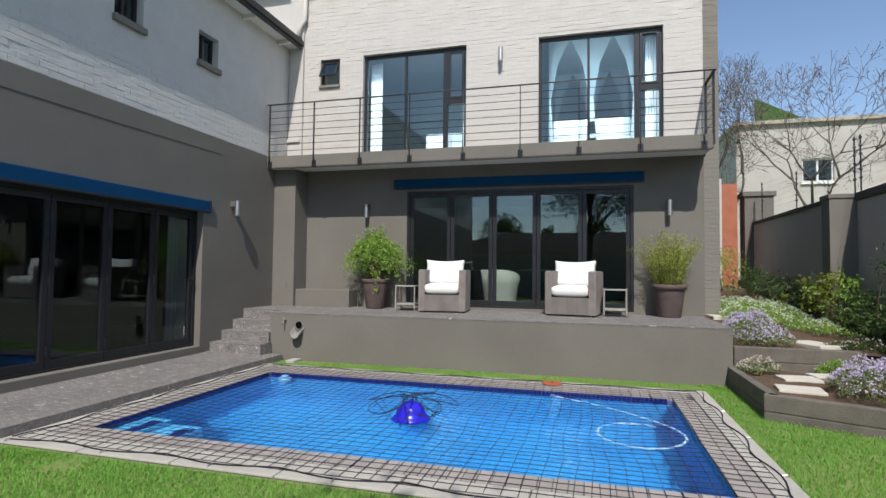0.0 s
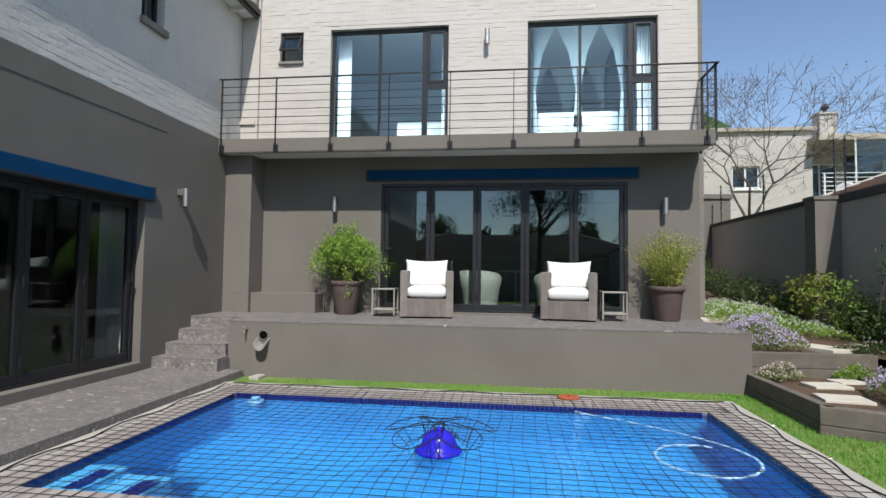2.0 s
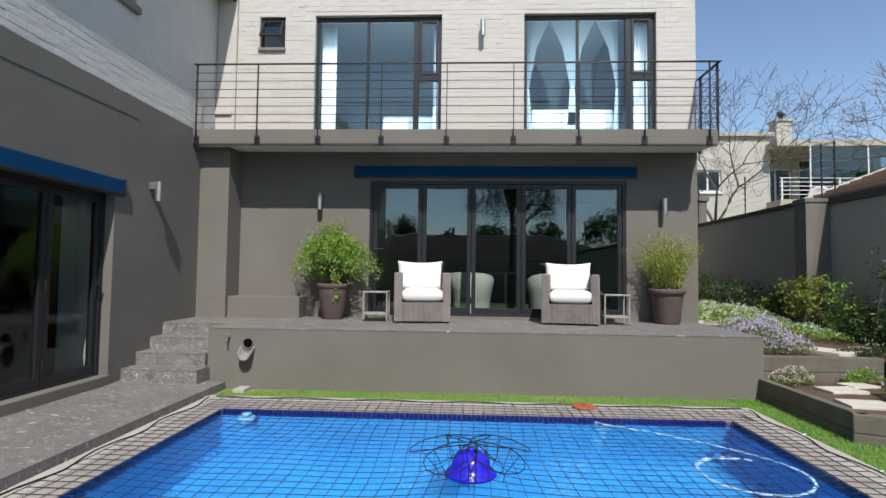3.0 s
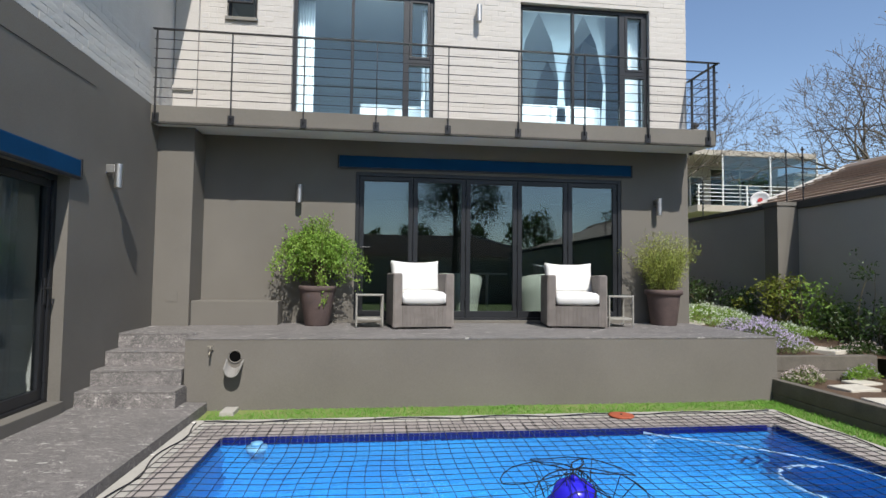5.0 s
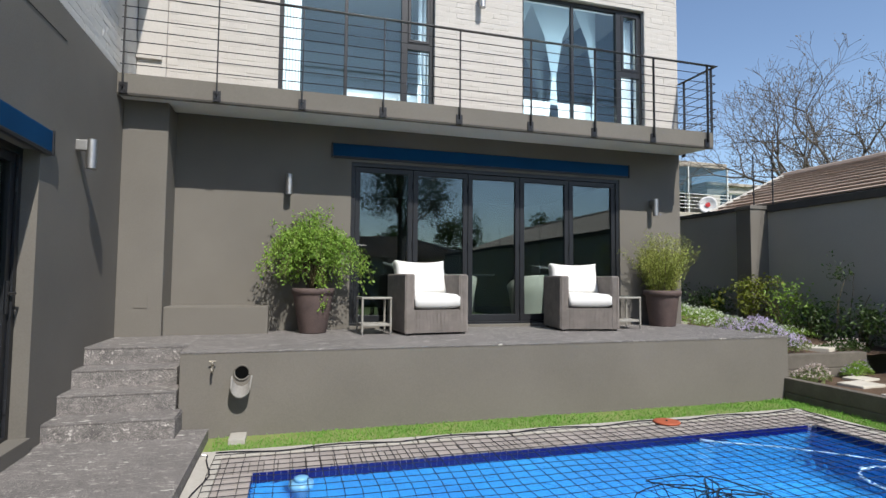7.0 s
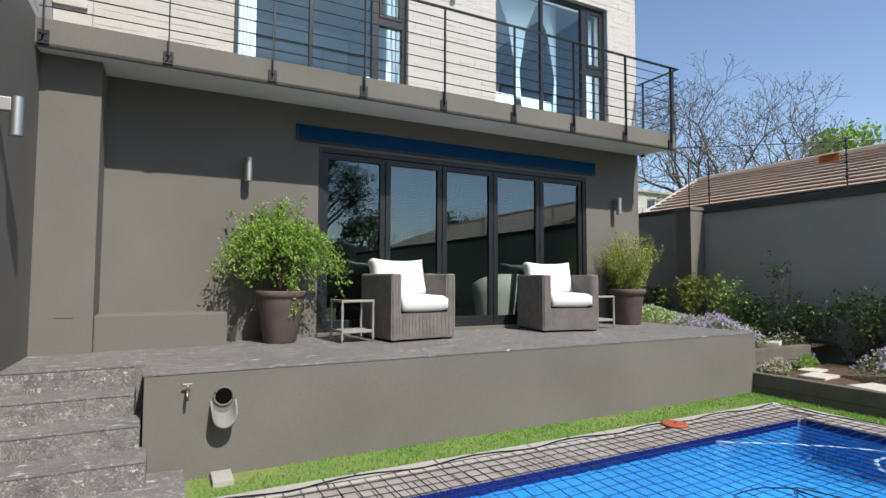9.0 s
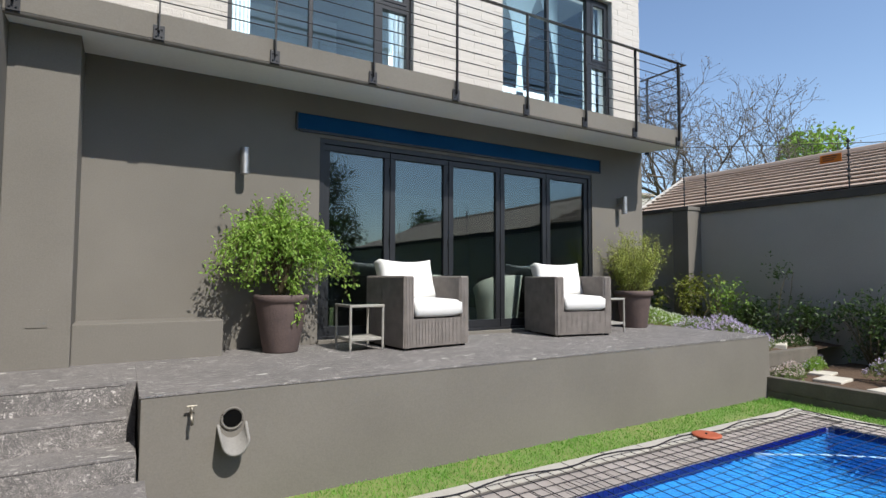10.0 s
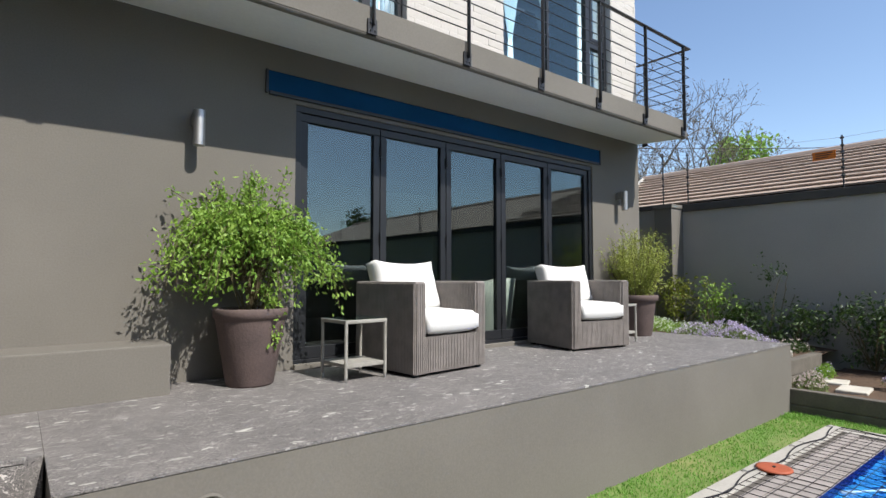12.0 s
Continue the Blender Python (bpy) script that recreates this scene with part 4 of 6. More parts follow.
def net_point(x, y):
    inside = min(x - PX0, PX1 - x, y - PY0, PY1 - y)
    z = CZ + 0.006
    if inside > 0:
        z += 0.006 - 0.042 * min(1, inside / 0.7) ** 0.7
    d = math.hypot(x - BX, y - BYY)
    z += 0.215 * math.exp(-(d / 0.19) ** 2) + 0.03 * math.exp(-(d / 0.55) ** 2)
    wob = 0.022 * min(1, max(0.25, inside / 0.5))
    pull = 0.10 * math.exp(-(d / 0.5) ** 2)
    return Vector((x + wob * noise.noise(Vector((x * 1.3, y * 1.3, 0))) * 2 + (BX - x) * pull * 2, y + wob * noise.noise(Vector((x * 1.3, y * 1.3, 5))) * 2 + (BYY - y) * pull * 2, z))


bm = bmesh.new()
nxl, nyl = 52, 34
for i in range(nxl + 1):
    x = NX0 + (NX1 - NX0) * i / nxl
    tube(bm, [net_point(x, NY0 + (NY1 - NY0) * j / 44) for j in range(45)], 0.003, 3)
for j in range(nyl + 1):
    y = NY0 + (NY1 - NY0) * j / nyl
    tube(bm, [net_point(NX0 + (NX1 - NX0) * i / 66, y) for i in range(67)], 0.003, 3)
part("mesh", bm, NETM, net)
bm = bmesh.new()


def scallop(a, b, n, out):
    pts = []
    for k in range(n * 8 + 1):
        t = k / (n * 8)
        p = a.lerp(b, t) + out * (0.075 * abs(math.cos(math.pi * t * n)) ** 1.5 - 0.02)
        pts.append(p + Vector((0, 0, 0.003 * noise.noise(p * 6))))
    return pts


zz = CZ + 0.010
c = [Vector((NX0, NY0, zz)), Vector((NX1, NY0, zz)), Vector((NX1, NY1, zz)), Vector((NX0, NY1, zz))]
hooks = []
for a, b, n, o in ((c[0], c[1], 6, Vector((0, -1, 0))), (c[1], c[2], 4, Vector((1, 0, 0))), (c[2], c[3], 6, Vector((0, 1, 0))), (c[3], c[0], 4, Vector((-1, 0, 0)))):
    tube(bm, scallop(a, b, n, o), 0.0055, 5)
    hooks += [(a.lerp(b, k / n) + o * 0.06, o) for k in range(n)]
part("edge_rope", bm, NETM, net)
for p, o in hooks:
    hb = bmesh.new()
    tube(hb, [p + Vector((0, 0, 0.0)), p + o * 0.035 + Vector((0, 0, 0.006)), p + o * 0.05 + Vector((0, 0, -0.01))], 0.005, 6)
    part("hook", hb, STEEL, net)
bm = bmesh.new()
for k in range(5):
    a0 = 0.4 + k * math.tau / 5
    ring = []
    for j in range(16):
        a = j * math.tau / 16
        r = 0.24 + 0.24 * math.cos(a)
        w = 0.22 * math.sin(a) * (0.55 + 0.45 * r / 0.48)
        q = Vector((math.cos(a0) * r - math.sin(a0) * w, math.sin(a0) * r + math.cos(a0) * w, 0))
        z = WZ + 0.25 - 0.09 * (r / 0.48) ** 2 + 0.012 * noise.noise(q * 9)
        ring.append((BX + q.x, BYY + q.y, z))
    tube(bm, ring, 0.0042, 5, closed=True)
    for j in range(3, 14, 3):
        q = Vector(ring[j])
        tube(bm, [q, q.lerp(Vector((BX, BYY, WZ)), 0.25) + Vector((random.uniform(-.03, .03), random.uniform(-.03, .03), -0.10)), q.lerp(Vector((BX, BYY, WZ)), 0.35) + Vector((0, 0, -0.16))], 0.0035, 3)
tagged(part("gathered_mesh", bm, NETM, net), "", "", "", "stuff")

# orange skimmer lid
ORANGE = mat("terracotta_plastic_lid", (0.42, 0.10, 0.045), (0.30, 0.075, 0.035), 0.6, scale=8, fine=60, bump=0.15)
th = empty("skimmer_lid", pose(-0.47, 7.17, CZ + 0.003), "round terracotta plastic skimmer lid on the surround", "lid")
bm = bmesh.new()
lathe(bm, [(0.125, 0.0), (0.13, 0.006), (0.13, 0.014), (0.11, 0.018), (0.02, 0.018)], 32)
part("disc", bm, ORANGE, th, "", True)
bm = bmesh.new()
lathe(bm, [(0.012, 0.018), (0.012, 0.026)], 12)
part("knob", bm, GUTTER, th)

# ---- garden beds ----
BED = [(1.75, 7.90), (1.75, 6.12), (2.62, 5.72), (4.30, 4.95)]
for k, (a, b) in enumerate(zip(BED, BED[1:])):
    a, b = Vector(a), Vector(b)
    L = (b - a).length
    ang = math.degrees(math.atan2(b.y - a.y, b.x - a.x))
    th = empty("sleeper_edging", pose(a.x, a.y, 0, 0, 0, ang), "dark weathered sleeper edging of a raised bed", "edging", "garden edging")
    for r in range(2):
        part("sleeper", boxes((-0.05 * (k > 0), L, 0.0, 0.10, -0.05 + r * 0.175, 0.122 + r * 0.175), bevel=0.012), SLEEPER, th)
th = empty("sleeper_edging", pose(1.86, 7.93, 0), "weathered sleeper retaining edge of the upper bed", "edging", "garden edging")
for r in range(3):
    part("sleeper", boxes((0.0, 1.46, 0.0, 0.12, -0.02 + r * 0.19, 0.167 + r * 0.19), bevel=0.012), SLEEPER, th)


def mound(name, poly_fn, x0, x1, y0, y1, zf, label, nx=30, ny=40):
    bm = bmesh.new()
    g = {}
    for j in range(ny + 1):
        for i in range(nx + 1):
            x, y = x0 + (x1 - x0) * i / nx, y0 + (y1 - y0) * j / ny
            if poly_fn(x, y):
                g[i, j] = bm.verts.new((x, y, zf(x, y) + 0.02 * noise.noise(Vector((x * 3, y * 3, 0)))))
    for j in range(ny):
        for i in range(nx):
            q = [(i, j), (i + 1, j), (i + 1, j + 1), (i, j + 1)]
            if all(k in g for k in q):
                bm.faces.new([g[k] for k in q])
    return struct(name, bm, SOIL, label, "soil", True)


def upper_z(x, y):
    return 0.50 + max(0, y - 8.05) * 0.085


mound("soil_lower", lambda x, y: y > 6.17 - (x - 1.75) * 0.48, 1.80, 4.3, 4.9, 7.94, lambda x, y: 0.25, "brown soil of the lower raised bed")
mound("soil_upper", lambda x, y: True, 1.86, 4.35, 8.0, 20.0, upper_z, "brown soil of the upper garden bed")


def slab(x, y, z, w, d, rot):
    ob = part("stepping_slab", boxes((-w / 2, w / 2, -d / 2, d / 2, -0.06, 0.04), bevel=0.012), PALE_STONE)
    ob.matrix_basis = pose(x, y, z, 0, 0, rot)
    tagged(ob, "pale rough stone stepping slab set in soil", "slab", "stepping slabs")


PALE_STONE = mat("pale_stepping_stone", (0.58, 0.54, 0.46), (0.46, 0.43, 0.37), 0.9, scale=4, fine=40, bump=0.3)
for s in ((2.42, 7.36, 0.24, 0.42, 0.30, 6), (2.20, 6.66, 0.24, 0.44, 0.34, -8), (2.80, 7.64, 0.24, 0.34, 0.26, 10), (3.00, 8.52, 0.53, 0.42, 0.62, 25), (2.55, 9.55, 0.63, 0.42, 0.6, 10), (2.35, 10.7, 0.72, 0.5, 0.5, 5)):
    slab(*s)


def flower_clump(x, y, z, rx, ry, h, n, petal, nf, label, green=LEAF_SAGE, hug=0.0):
    """A low cushion of leaves with flower heads over it."""
    th = empty("flower_clump", pose(x, y, z), label, "flowers", "flower clumps")
    a, r = rng.uniform(0, math.tau, n), np.sqrt(rng.uniform(0, 1, n))
    edge = 1 + 0.16 * np.sin(a * 3 + x * 7) + 0.10 * np.sin(a * 7 + y * 5)
    px, py = r * np.cos(a) * rx * edge, r * np.sin(a) * ry * edge
    top = h * (1 - 0.75 * r ** 2.4) * (1 + 0.22 * np.sin(px * 9) * np.cos(py * 8)) + hug * py
    pz = top * rng.uniform(0.15, 1.0, n) ** 0.5
    leaf_mesh("foliage", np.stack([px, py, pz], 1), 0.042, green, th, np.tile([0, 0, 0.5], (n, 1)), 0.3)
    k = rng.integers(0, n, nf)
    f = np.stack([px[k], py[k], top[k] + rng.uniform(-0.01, 0.04, nf)], 1)
    f = np.repeat(f, 4, 0) + rng.normal(0, 0.007, (nf * 4, 3))
    tagged(leaf_mesh("petals", f, 0.02, petal, th, np.tile([0, 0, 0.6], (nf * 4, 1)), 0.8), "", "", "", "stuff")


flower_clump(2.24, 8.75, 0.52, 0.42, 0.80, 0.38, 6500, LILAC, 1100, "low cushion of lilac flowers beside the terrace")
flower_clump(2.98, 6.52, 0.26, 0.56, 0.56, 0.36, 5200, LILAC, 950, "lilac flowering cushion in the lower bed")
flower_clump(2.05, 7.68, 0.26, 0.24, 0.16, 0.16, 1300, PINK, 190, "small pale pink flower clump in soil")
flower_clump(2.95, 7.80, 0.26, 0.22, 0.10, 0.18, 800, LILAC, 25, "small green clump with few flowers", LEAF_GREEN)
flower_clump(2.90, 11.2, 0.74, 0.78, 1.8, 0.26, 11000, PETAL, 1300, "bank of white flowering groundcover", LEAF_GREEN, 0.03)
flower_clump(3.45, 9.75, 0.62, 0.36, 0.8, 0.16, 3000, PETAL, 260, "white flowering groundcover under the shrubs", LEAF_GREEN)
flower_clump(3.45, 8.35, 0.50, 0.38, 0.22, 0.14, 1300, PINK, 60, "low groundcover beside the stepping slab", LEAF_DARK)


def bush(x, y, z, r, h, n, material, label, size=0.06, stems=9, flat=0.75):
    th = empty("garden_shrub", pose(x, y, z), label, "shrub", "shrubs along the wall")
    st = fan(stems, (0, 0, 0), (0.1, 0.7), (h * 0.6, h * 1.0), 0.15, 0.08)
    stems_part(st, 0.010, th)
    cl = rng.normal(size=(34, 3)) * [r * 0.5, r * 0.5, 0] + np.stack([np.zeros(34), np.zeros(34), rng.uniform(0.12, 0.92, 34) * h], 1)
    tips = np.concatenate([cl, np.array([s[-1] for s in st])])
    k = rng.integers(0, len(tips), n)
    p = tips[k] + rng.normal(size=(n, 3)) * r * 0.20
    p[:, 2] = np.clip(p[:, 2], 0.08, None)
    leaf_mesh("foliage", p, size, material, th, np.tile([0, 0, 0.1], (n, 1)), 0.42, 0.1)


DG = "dark green leafy shrub along the boundary wall"
for x, y, r, h in ((3.92, 9.2, 0.36, 0.72), (3.92, 8.4, 0.40, 0.84), (3.95, 7.5, 0.42, 1.10), (3.95, 6.6, 0.42, 1.08), (3.95, 5.7, 0.44, 1.12), (3.95, 4.7, 0.46, 1.2), (3.85, 11.2, 0.38, 0.75), (3.8, 12.4, 0.4, 0.8), (3.65, 13.8, 0.45, 0.85)):
    bush(x, y, 0.3 if y < 8 else upper_z(x, y), r, h * (0.92 if y < 8 else 0.72), 1500 if y < 8 else 1000, LEAF_DARK, DG, 0.065)
bush(3.75, 10.1, 0.62, 0.30, 1.0, 1100, LEAF_GOLD, "golden green shrub along the boundary wall", 0.07)
bush(3.85, 9.55, 0.62, 0.24, 0.9, 600, LEAF_GREEN, "light green shrub along the boundary wall", 0.06)
bush(3.95, 8.75, 0.55, 0.20, 1.5, 200, LEAF_DARK, "thin young shrub along the boundary wall", 0.06, 5)
bush(3.2, 14.8, 1.05, 0.5, 1.1, 1500, LEAF_GREEN, "light green shrub at the far bed", 0.06)

# ---- boundary wall, fence ----
WX = 4.28
struct("boundary_wall", boxes((WX, WX + 0.22, -12.0, 10.30, -0.1, 2.75)), WALLGREY, "grey plastered boundary wall", "wall")
struct("wall_capping", boxes((WX - 0.04, WX + 0.26, -12.0, 10.28, 2.75, 2.88), bevel=0.01), COPINGDARK, "dark capping of the boundary wall", "capping")
struct("boundary_pier", boxes((3.88, 4.52, 10.30, 10.62, -0.1, 2.80), (3.86, 4.54, 10.28, 10.64, 2.80, 2.865)), PLASTER, "dark taupe plastered pier of the boundary wall", "pier")
struct("boundary_wall_far", boxes((WX - 0.02, WX + 0.2, 10.62, 16.0, -0.1, 2.84)), WALLGREY, "grey plastered boundary wall", "wall")
struct("wall_capping_far", boxes((WX - 0.06, WX + 0.24, 10.66, 16.0, 2.84, 2.92), bevel=0.01), COPINGDARK, "dark capping of the boundary wall", "capping")
struct("boundary_pier_far", boxes((4.05, 4.75, 16.0, 16.5, -0.1, 3.62), (4.0, 4.8, 15.95, 16.55, 3.62, 3.74)), PLASTER, "grey plastered pier at the far end", "pier")
struct("wall_far_end", boxes((1.8, 4.1, 17.4, 17.6, 0, 3.9)), WALLGREY, "plain plastered end wall", "wall")
TERRACOTTA = mat("terracotta_brick", (0.42, 0.15, 0.085), (0.30, 0.105, 0.06), 0.9, scale=4, fine=40, bump=0.4)
struct("brick_pier", boxes((3.42, 3.92, 16.2, 16.7, 0, 4.0)), TERRACOTTA, "terracotta brick pier by the far gate", "pier")
struct("white_gate_wall", boxes((2.95, 3.40, 15.6, 15.8, 0, 4.05)), WHITE_BRICK, "cream painted end wall beside the pier", "wall")


def fence_post(x, y, z0, h):
    th = empty("fence_post", pose(x, y, z0), "black electric fence post with insulators", "fence post", "fence posts")
    bm = bmesh.new()
    tube(bm, [(0, 0, 0), (0, 0, h)], 0.012, 6)
    part("rod", bm, RAIL, th)
    for k in range(6):
        bm = bmesh.new()
        lathe(bm, [(0.010, -0.02), (0.026, -0.012), (0.026, 0.012), (0.010, 0.02)], 10)
        ins = part("insulator", bm, RAIL, th)
        ins.matrix_basis = pose(0, 0, h * (0.25 + 0.14 * k))


POSTS = [(4.36, -4, 2.88, 0.8), (4.36, 1.0, 2.88, 0.8), (4.36, 4.6, 2.88, 0.8), (4.36, 7.88, 2.88, 0.80), (4.30, 10.2, 2.88, 0.95), (4.44, 10.75, 2.92, 1.0), (4.36, 13.2, 2.92, 0.85), (4.36, 15.6, 2.92, 1.0)]
for p in POSTS:
    fence_post(*p)
bm = bmesh.new()
for a, b in zip(POSTS, POSTS[1:]):
    for k in range(6):
        tube(bm, [(a[0] - 0.03, a[1], a[2] + a[3] * (0.25 + 0.14 * k)), (b[0] - 0.03, b[1], b[2] + b[3] * (0.25 + 0.14 * k))], 0.0022, 3)
tagged(part("fence_wire", bm, STEEL), "thin electric fence wires above the wall", "wire")
th = empty("warning_sign", pose(4.31, 8.1, 3.40, 0, 0, -90), "small orange warning plate hung on the fence", "sign")
part("plate", boxes((-0.15, 0.15, -0.004, 0.004, -0.065, 0.065), bevel=0.002), mat("orange_sign", (0.75, 0.20, 0.02), (0.62, 0.16, 0.02), 0.6, scale=6, fine=40, bump=0.05), th)
for k in range(3):
    part("text_bar", boxes((-0.11, 0.11 - 0.03 * k, -0.007, -0.0045, 0.03 - 0.032 * k, 0.042 - 0.032 * k)), GUTTER, th, "illegible dark lettering")


# ---- rooms: what shows through the glass ----
CURTAIN = mat("white_curtain", (0.66, 0.67, 0.67), (0.58, 0.59, 0.60), 0.9, scale=3, fine=90, bump=0.1)
BED_NET = mat("bluish_white_bed_net", (0.42, 0.47, 0.49), (0.36, 0.41, 0.43), 0.9, scale=3, fine=90, bump=0.1)
IVORY = mat("ivory_upholstery", (0.72, 0.74, 0.62), (0.62, 0.64, 0.54), 0.8, scale=4, fine=90, bump=0.15)


def curtain(x0, x1, y, z0, z1, folds, label):
    bm = bmesh.new()
    n = folds * 8
    rows = []
    for z in (z0, z1):
        for dy in (-0.004, 0.004):
            rows.append([bm.verts.new((x0 + (x1 - x0) * k / n, y + dy + 0.035 * math.sin(k / n * folds * math.tau) * (1.15 if z == z0 else 0.8), z)) for k in range(n + 1)])
    for a, b in ((0, 2), (1, 3), (0, 1), (2, 3)):
        for k in range(n):
            bm.faces.new((rows[a][k], rows[a][k + 1], rows[b][k + 1], rows[b][k]))
    tagged(part("curtain", bm, CURTAIN, None, "", True), label, "curtain", "bedroom curtains")


CL = "gathered white curtain behind the bedroom window"
curtain(-4.32, -4.07, 10.06, 3.68, 5.75, 6, CL)
curtain(-2.40, -2.15, 10.08, 3.68, 5.75, 4, CL)
curtain(0.97, 1.20, 10.06, 3.68, 5.75, 5, CL)


def bed(x, y, label, drape):
    th = empty("bed", pose(x, y, 3.66), label, "bed", "beds")
    part("base", boxes((-0.72, 0.72, -1.0, 1.0, 0.0, 0.45), bevel=0.03), IVORY, th)
    part("mattress", boxes((-0.72, 0.72, -1.0, 1.0, 0.45, 0.80), bevel=0.06), LINEN, th)
    for s in (-0.4, 0.4):
        part("pillow", boxes((s - 0.30, s + 0.30, 0.55, 0.95, 0.80, 1.0), bevel=0.08), LINEN, th)
    part("headboard", boxes((-0.76, 0.76, 1.0, 1.08, 0.0, 1.3), bevel=0.03), DARK_BRICK, th)
    if drape:
        top, tie = 2.42, 1.20
        for px in (-0.8, 0.0, 0.8):
            for py in (-1.0, 1.0):
                way = -math.copysign(1, py)
                pts = [(px + f * 0.4, py) for f in (-1, -0.5, 0, 0.5, 1) if abs(px + f * 0.4) < 0.81]
                if px > 0:
                    pts += [(px, py + way * 0.5), (px, 0.0)]
                elif px < 0:
                    pts = [(px, 0.0), (px, py + way * 0.5)] + pts
                bm = bmesh.new()
                sheets = []
                for off in (0.0, 0.012):
                    sheets.append([[bm.verts.new((px + (x - px) * f, py + (y - py) * f * g + way * off, z)) for x, y in pts] for f, g, z in ((1.0, 1.0, top), (0.42, 0.6, 1.9), (0.10, 0.3, tie), (0.20, 0.4, 0.6), (0.30, 0.4, 0.05))])
                for rows in sheets:
                    for p, q in zip(rows, rows[1:]):
                        for k in range(len(pts) - 1):
                            bm.faces.new((p[k], p[k + 1], q[k + 1], q[k]))
                part("net_drape", bm, BED_NET, th, "white tied-back bed net", True)
        part("canopy", boxes((-0.8, 0.8, -1.0, 1.0, top, top + 0.02)), BED_NET, th)
    return th


bed(0.04, 11.50, "white bed with tied-back canopy net", True)
bed(-2.68, 11.9, "white made-up bed by the window", False)


def low_chest(x, y, w, h):
    th = empty("bedside_chest", pose(x, y, 3.66), "small white chest by the bedroom window", "chest", "bedside chests")
    part("body", boxes((-w / 2, w / 2, -0.2, 0.2, 0.03, h), bevel=0.008), LINEN, th)
    for k in range(2):
        part("drawer", boxes((-w / 2 + 0.02, w / 2 - 0.02, -0.212, -0.2, 0.06 + k * h * 0.48, h * 0.46 + k * h * 0.48), bevel=0.004), LINEN, th)


low_chest(-2.45, 10.55, 0.34, 0.58)
low_chest(-3.0, 10.65, 0.40, 0.36)
low_chest(-4.0, 10.45, 0.40, 0.26)


def tub_chair(x, y, rot):
    th = empty("tub_chair", pose(x, y, DZ0 - 0.01, 0, 0, rot), "ivory round tub chair inside the glass doors", "chair", "tub chairs")
    bm = bmesh.new()
    n = 28
    rings = []
    for r0, r1, z in ((0.30, 0.24, 0.0), (0.35, 0.29, 0.40), (0.39, 0.32, 0.72)):
        ring = []
        for k in range(n + 1):
            a = math.radians(-30) + math.radians(240) * k / n
            zz = z * (1 - (0.28 if z > 0.5 else 0) * (abs(k / n - 0.5) * 2) ** 3)
            ring.append((bm.verts.new((r0 * math.cos(a), r0 * math.sin(a), zz)), bm.verts.new((r1 * math.cos(a), r1 * math.sin(a), zz))))
        rings.append(ring)
    for a, b in zip(rings, rings[1:]):
        for k in range(n):
            bm.faces.new((a[k][0], a[k + 1][0], b[k + 1][0], b[k][0]))
            bm.faces.new((a[k + 1][1], a[k][1], b[k][1], b[k + 1][1]))
    for k in range(n):
        bm.faces.new((rings[-1][k][0], rings[-1][k + 1][0], rings[-1][k + 1][1], rings[-1][k][1]))
    for k in (0, n):
        for a, b in zip(rings, rings[1:]):
            bm.faces.new((a[k][0], b[k][0], b[k][1], a[k][1]))
    bmesh.ops.recalc_face_normals(bm, faces=bm.faces)
    part("shell", bm, IVORY, th, "", True)
    bm = bmesh.new()
    lathe(bm, [(0.22, 0.0), (0.29, 0.03), (0.30, 0.38), (0.28, 0.43), (0.10, 0.45)], 28)
    part("seat", bm, IVORY, th, "", True)


tub_chair(-1.70, 10.55, 160)
tub_chair(-0.35, 10.6, 200)
th = empty("pedestal_table", pose(-1.05, 11.4, DZ0 - 0.01), "small round steel pedestal table indoors", "table")
bm = bmesh.new()
lathe(bm, [(0.22, 0.0), (0.22, 0.015), (0.03, 0.03), (0.025, 0.68), (0.05, 0.70)], 24)
part("pedestal", bm, STEEL, th, "", True)
bm = bmesh.new()
lathe(bm, [(0.36, 0.70), (0.37, 0.71), (0.37, 0.73), (0.36, 0.735)], 32)
part("tabletop", bm, STEEL, th)


bm = bmesh.new()
n = 40
rows = [[bm.verts.new((-6.42 + dx + 0.03 * math.sin(k / n * 9 * math.tau), 6.98 + 0.75 * k / n, z)) for k in range(n + 1)] for z in (0.27, 2.36) for dx in (-0.004, 0.004)]
for a, b in ((0, 2), (1, 3), (0, 1), (2, 3)):
    for k in range(n):
        bm.faces.new((rows[a][k], rows[a][k + 1], rows[b][k + 1], rows[b][k]))
tagged(part("curtain", bm, CURTAIN, None, "", True), "gathered white curtain behind the folding doors", "curtain")

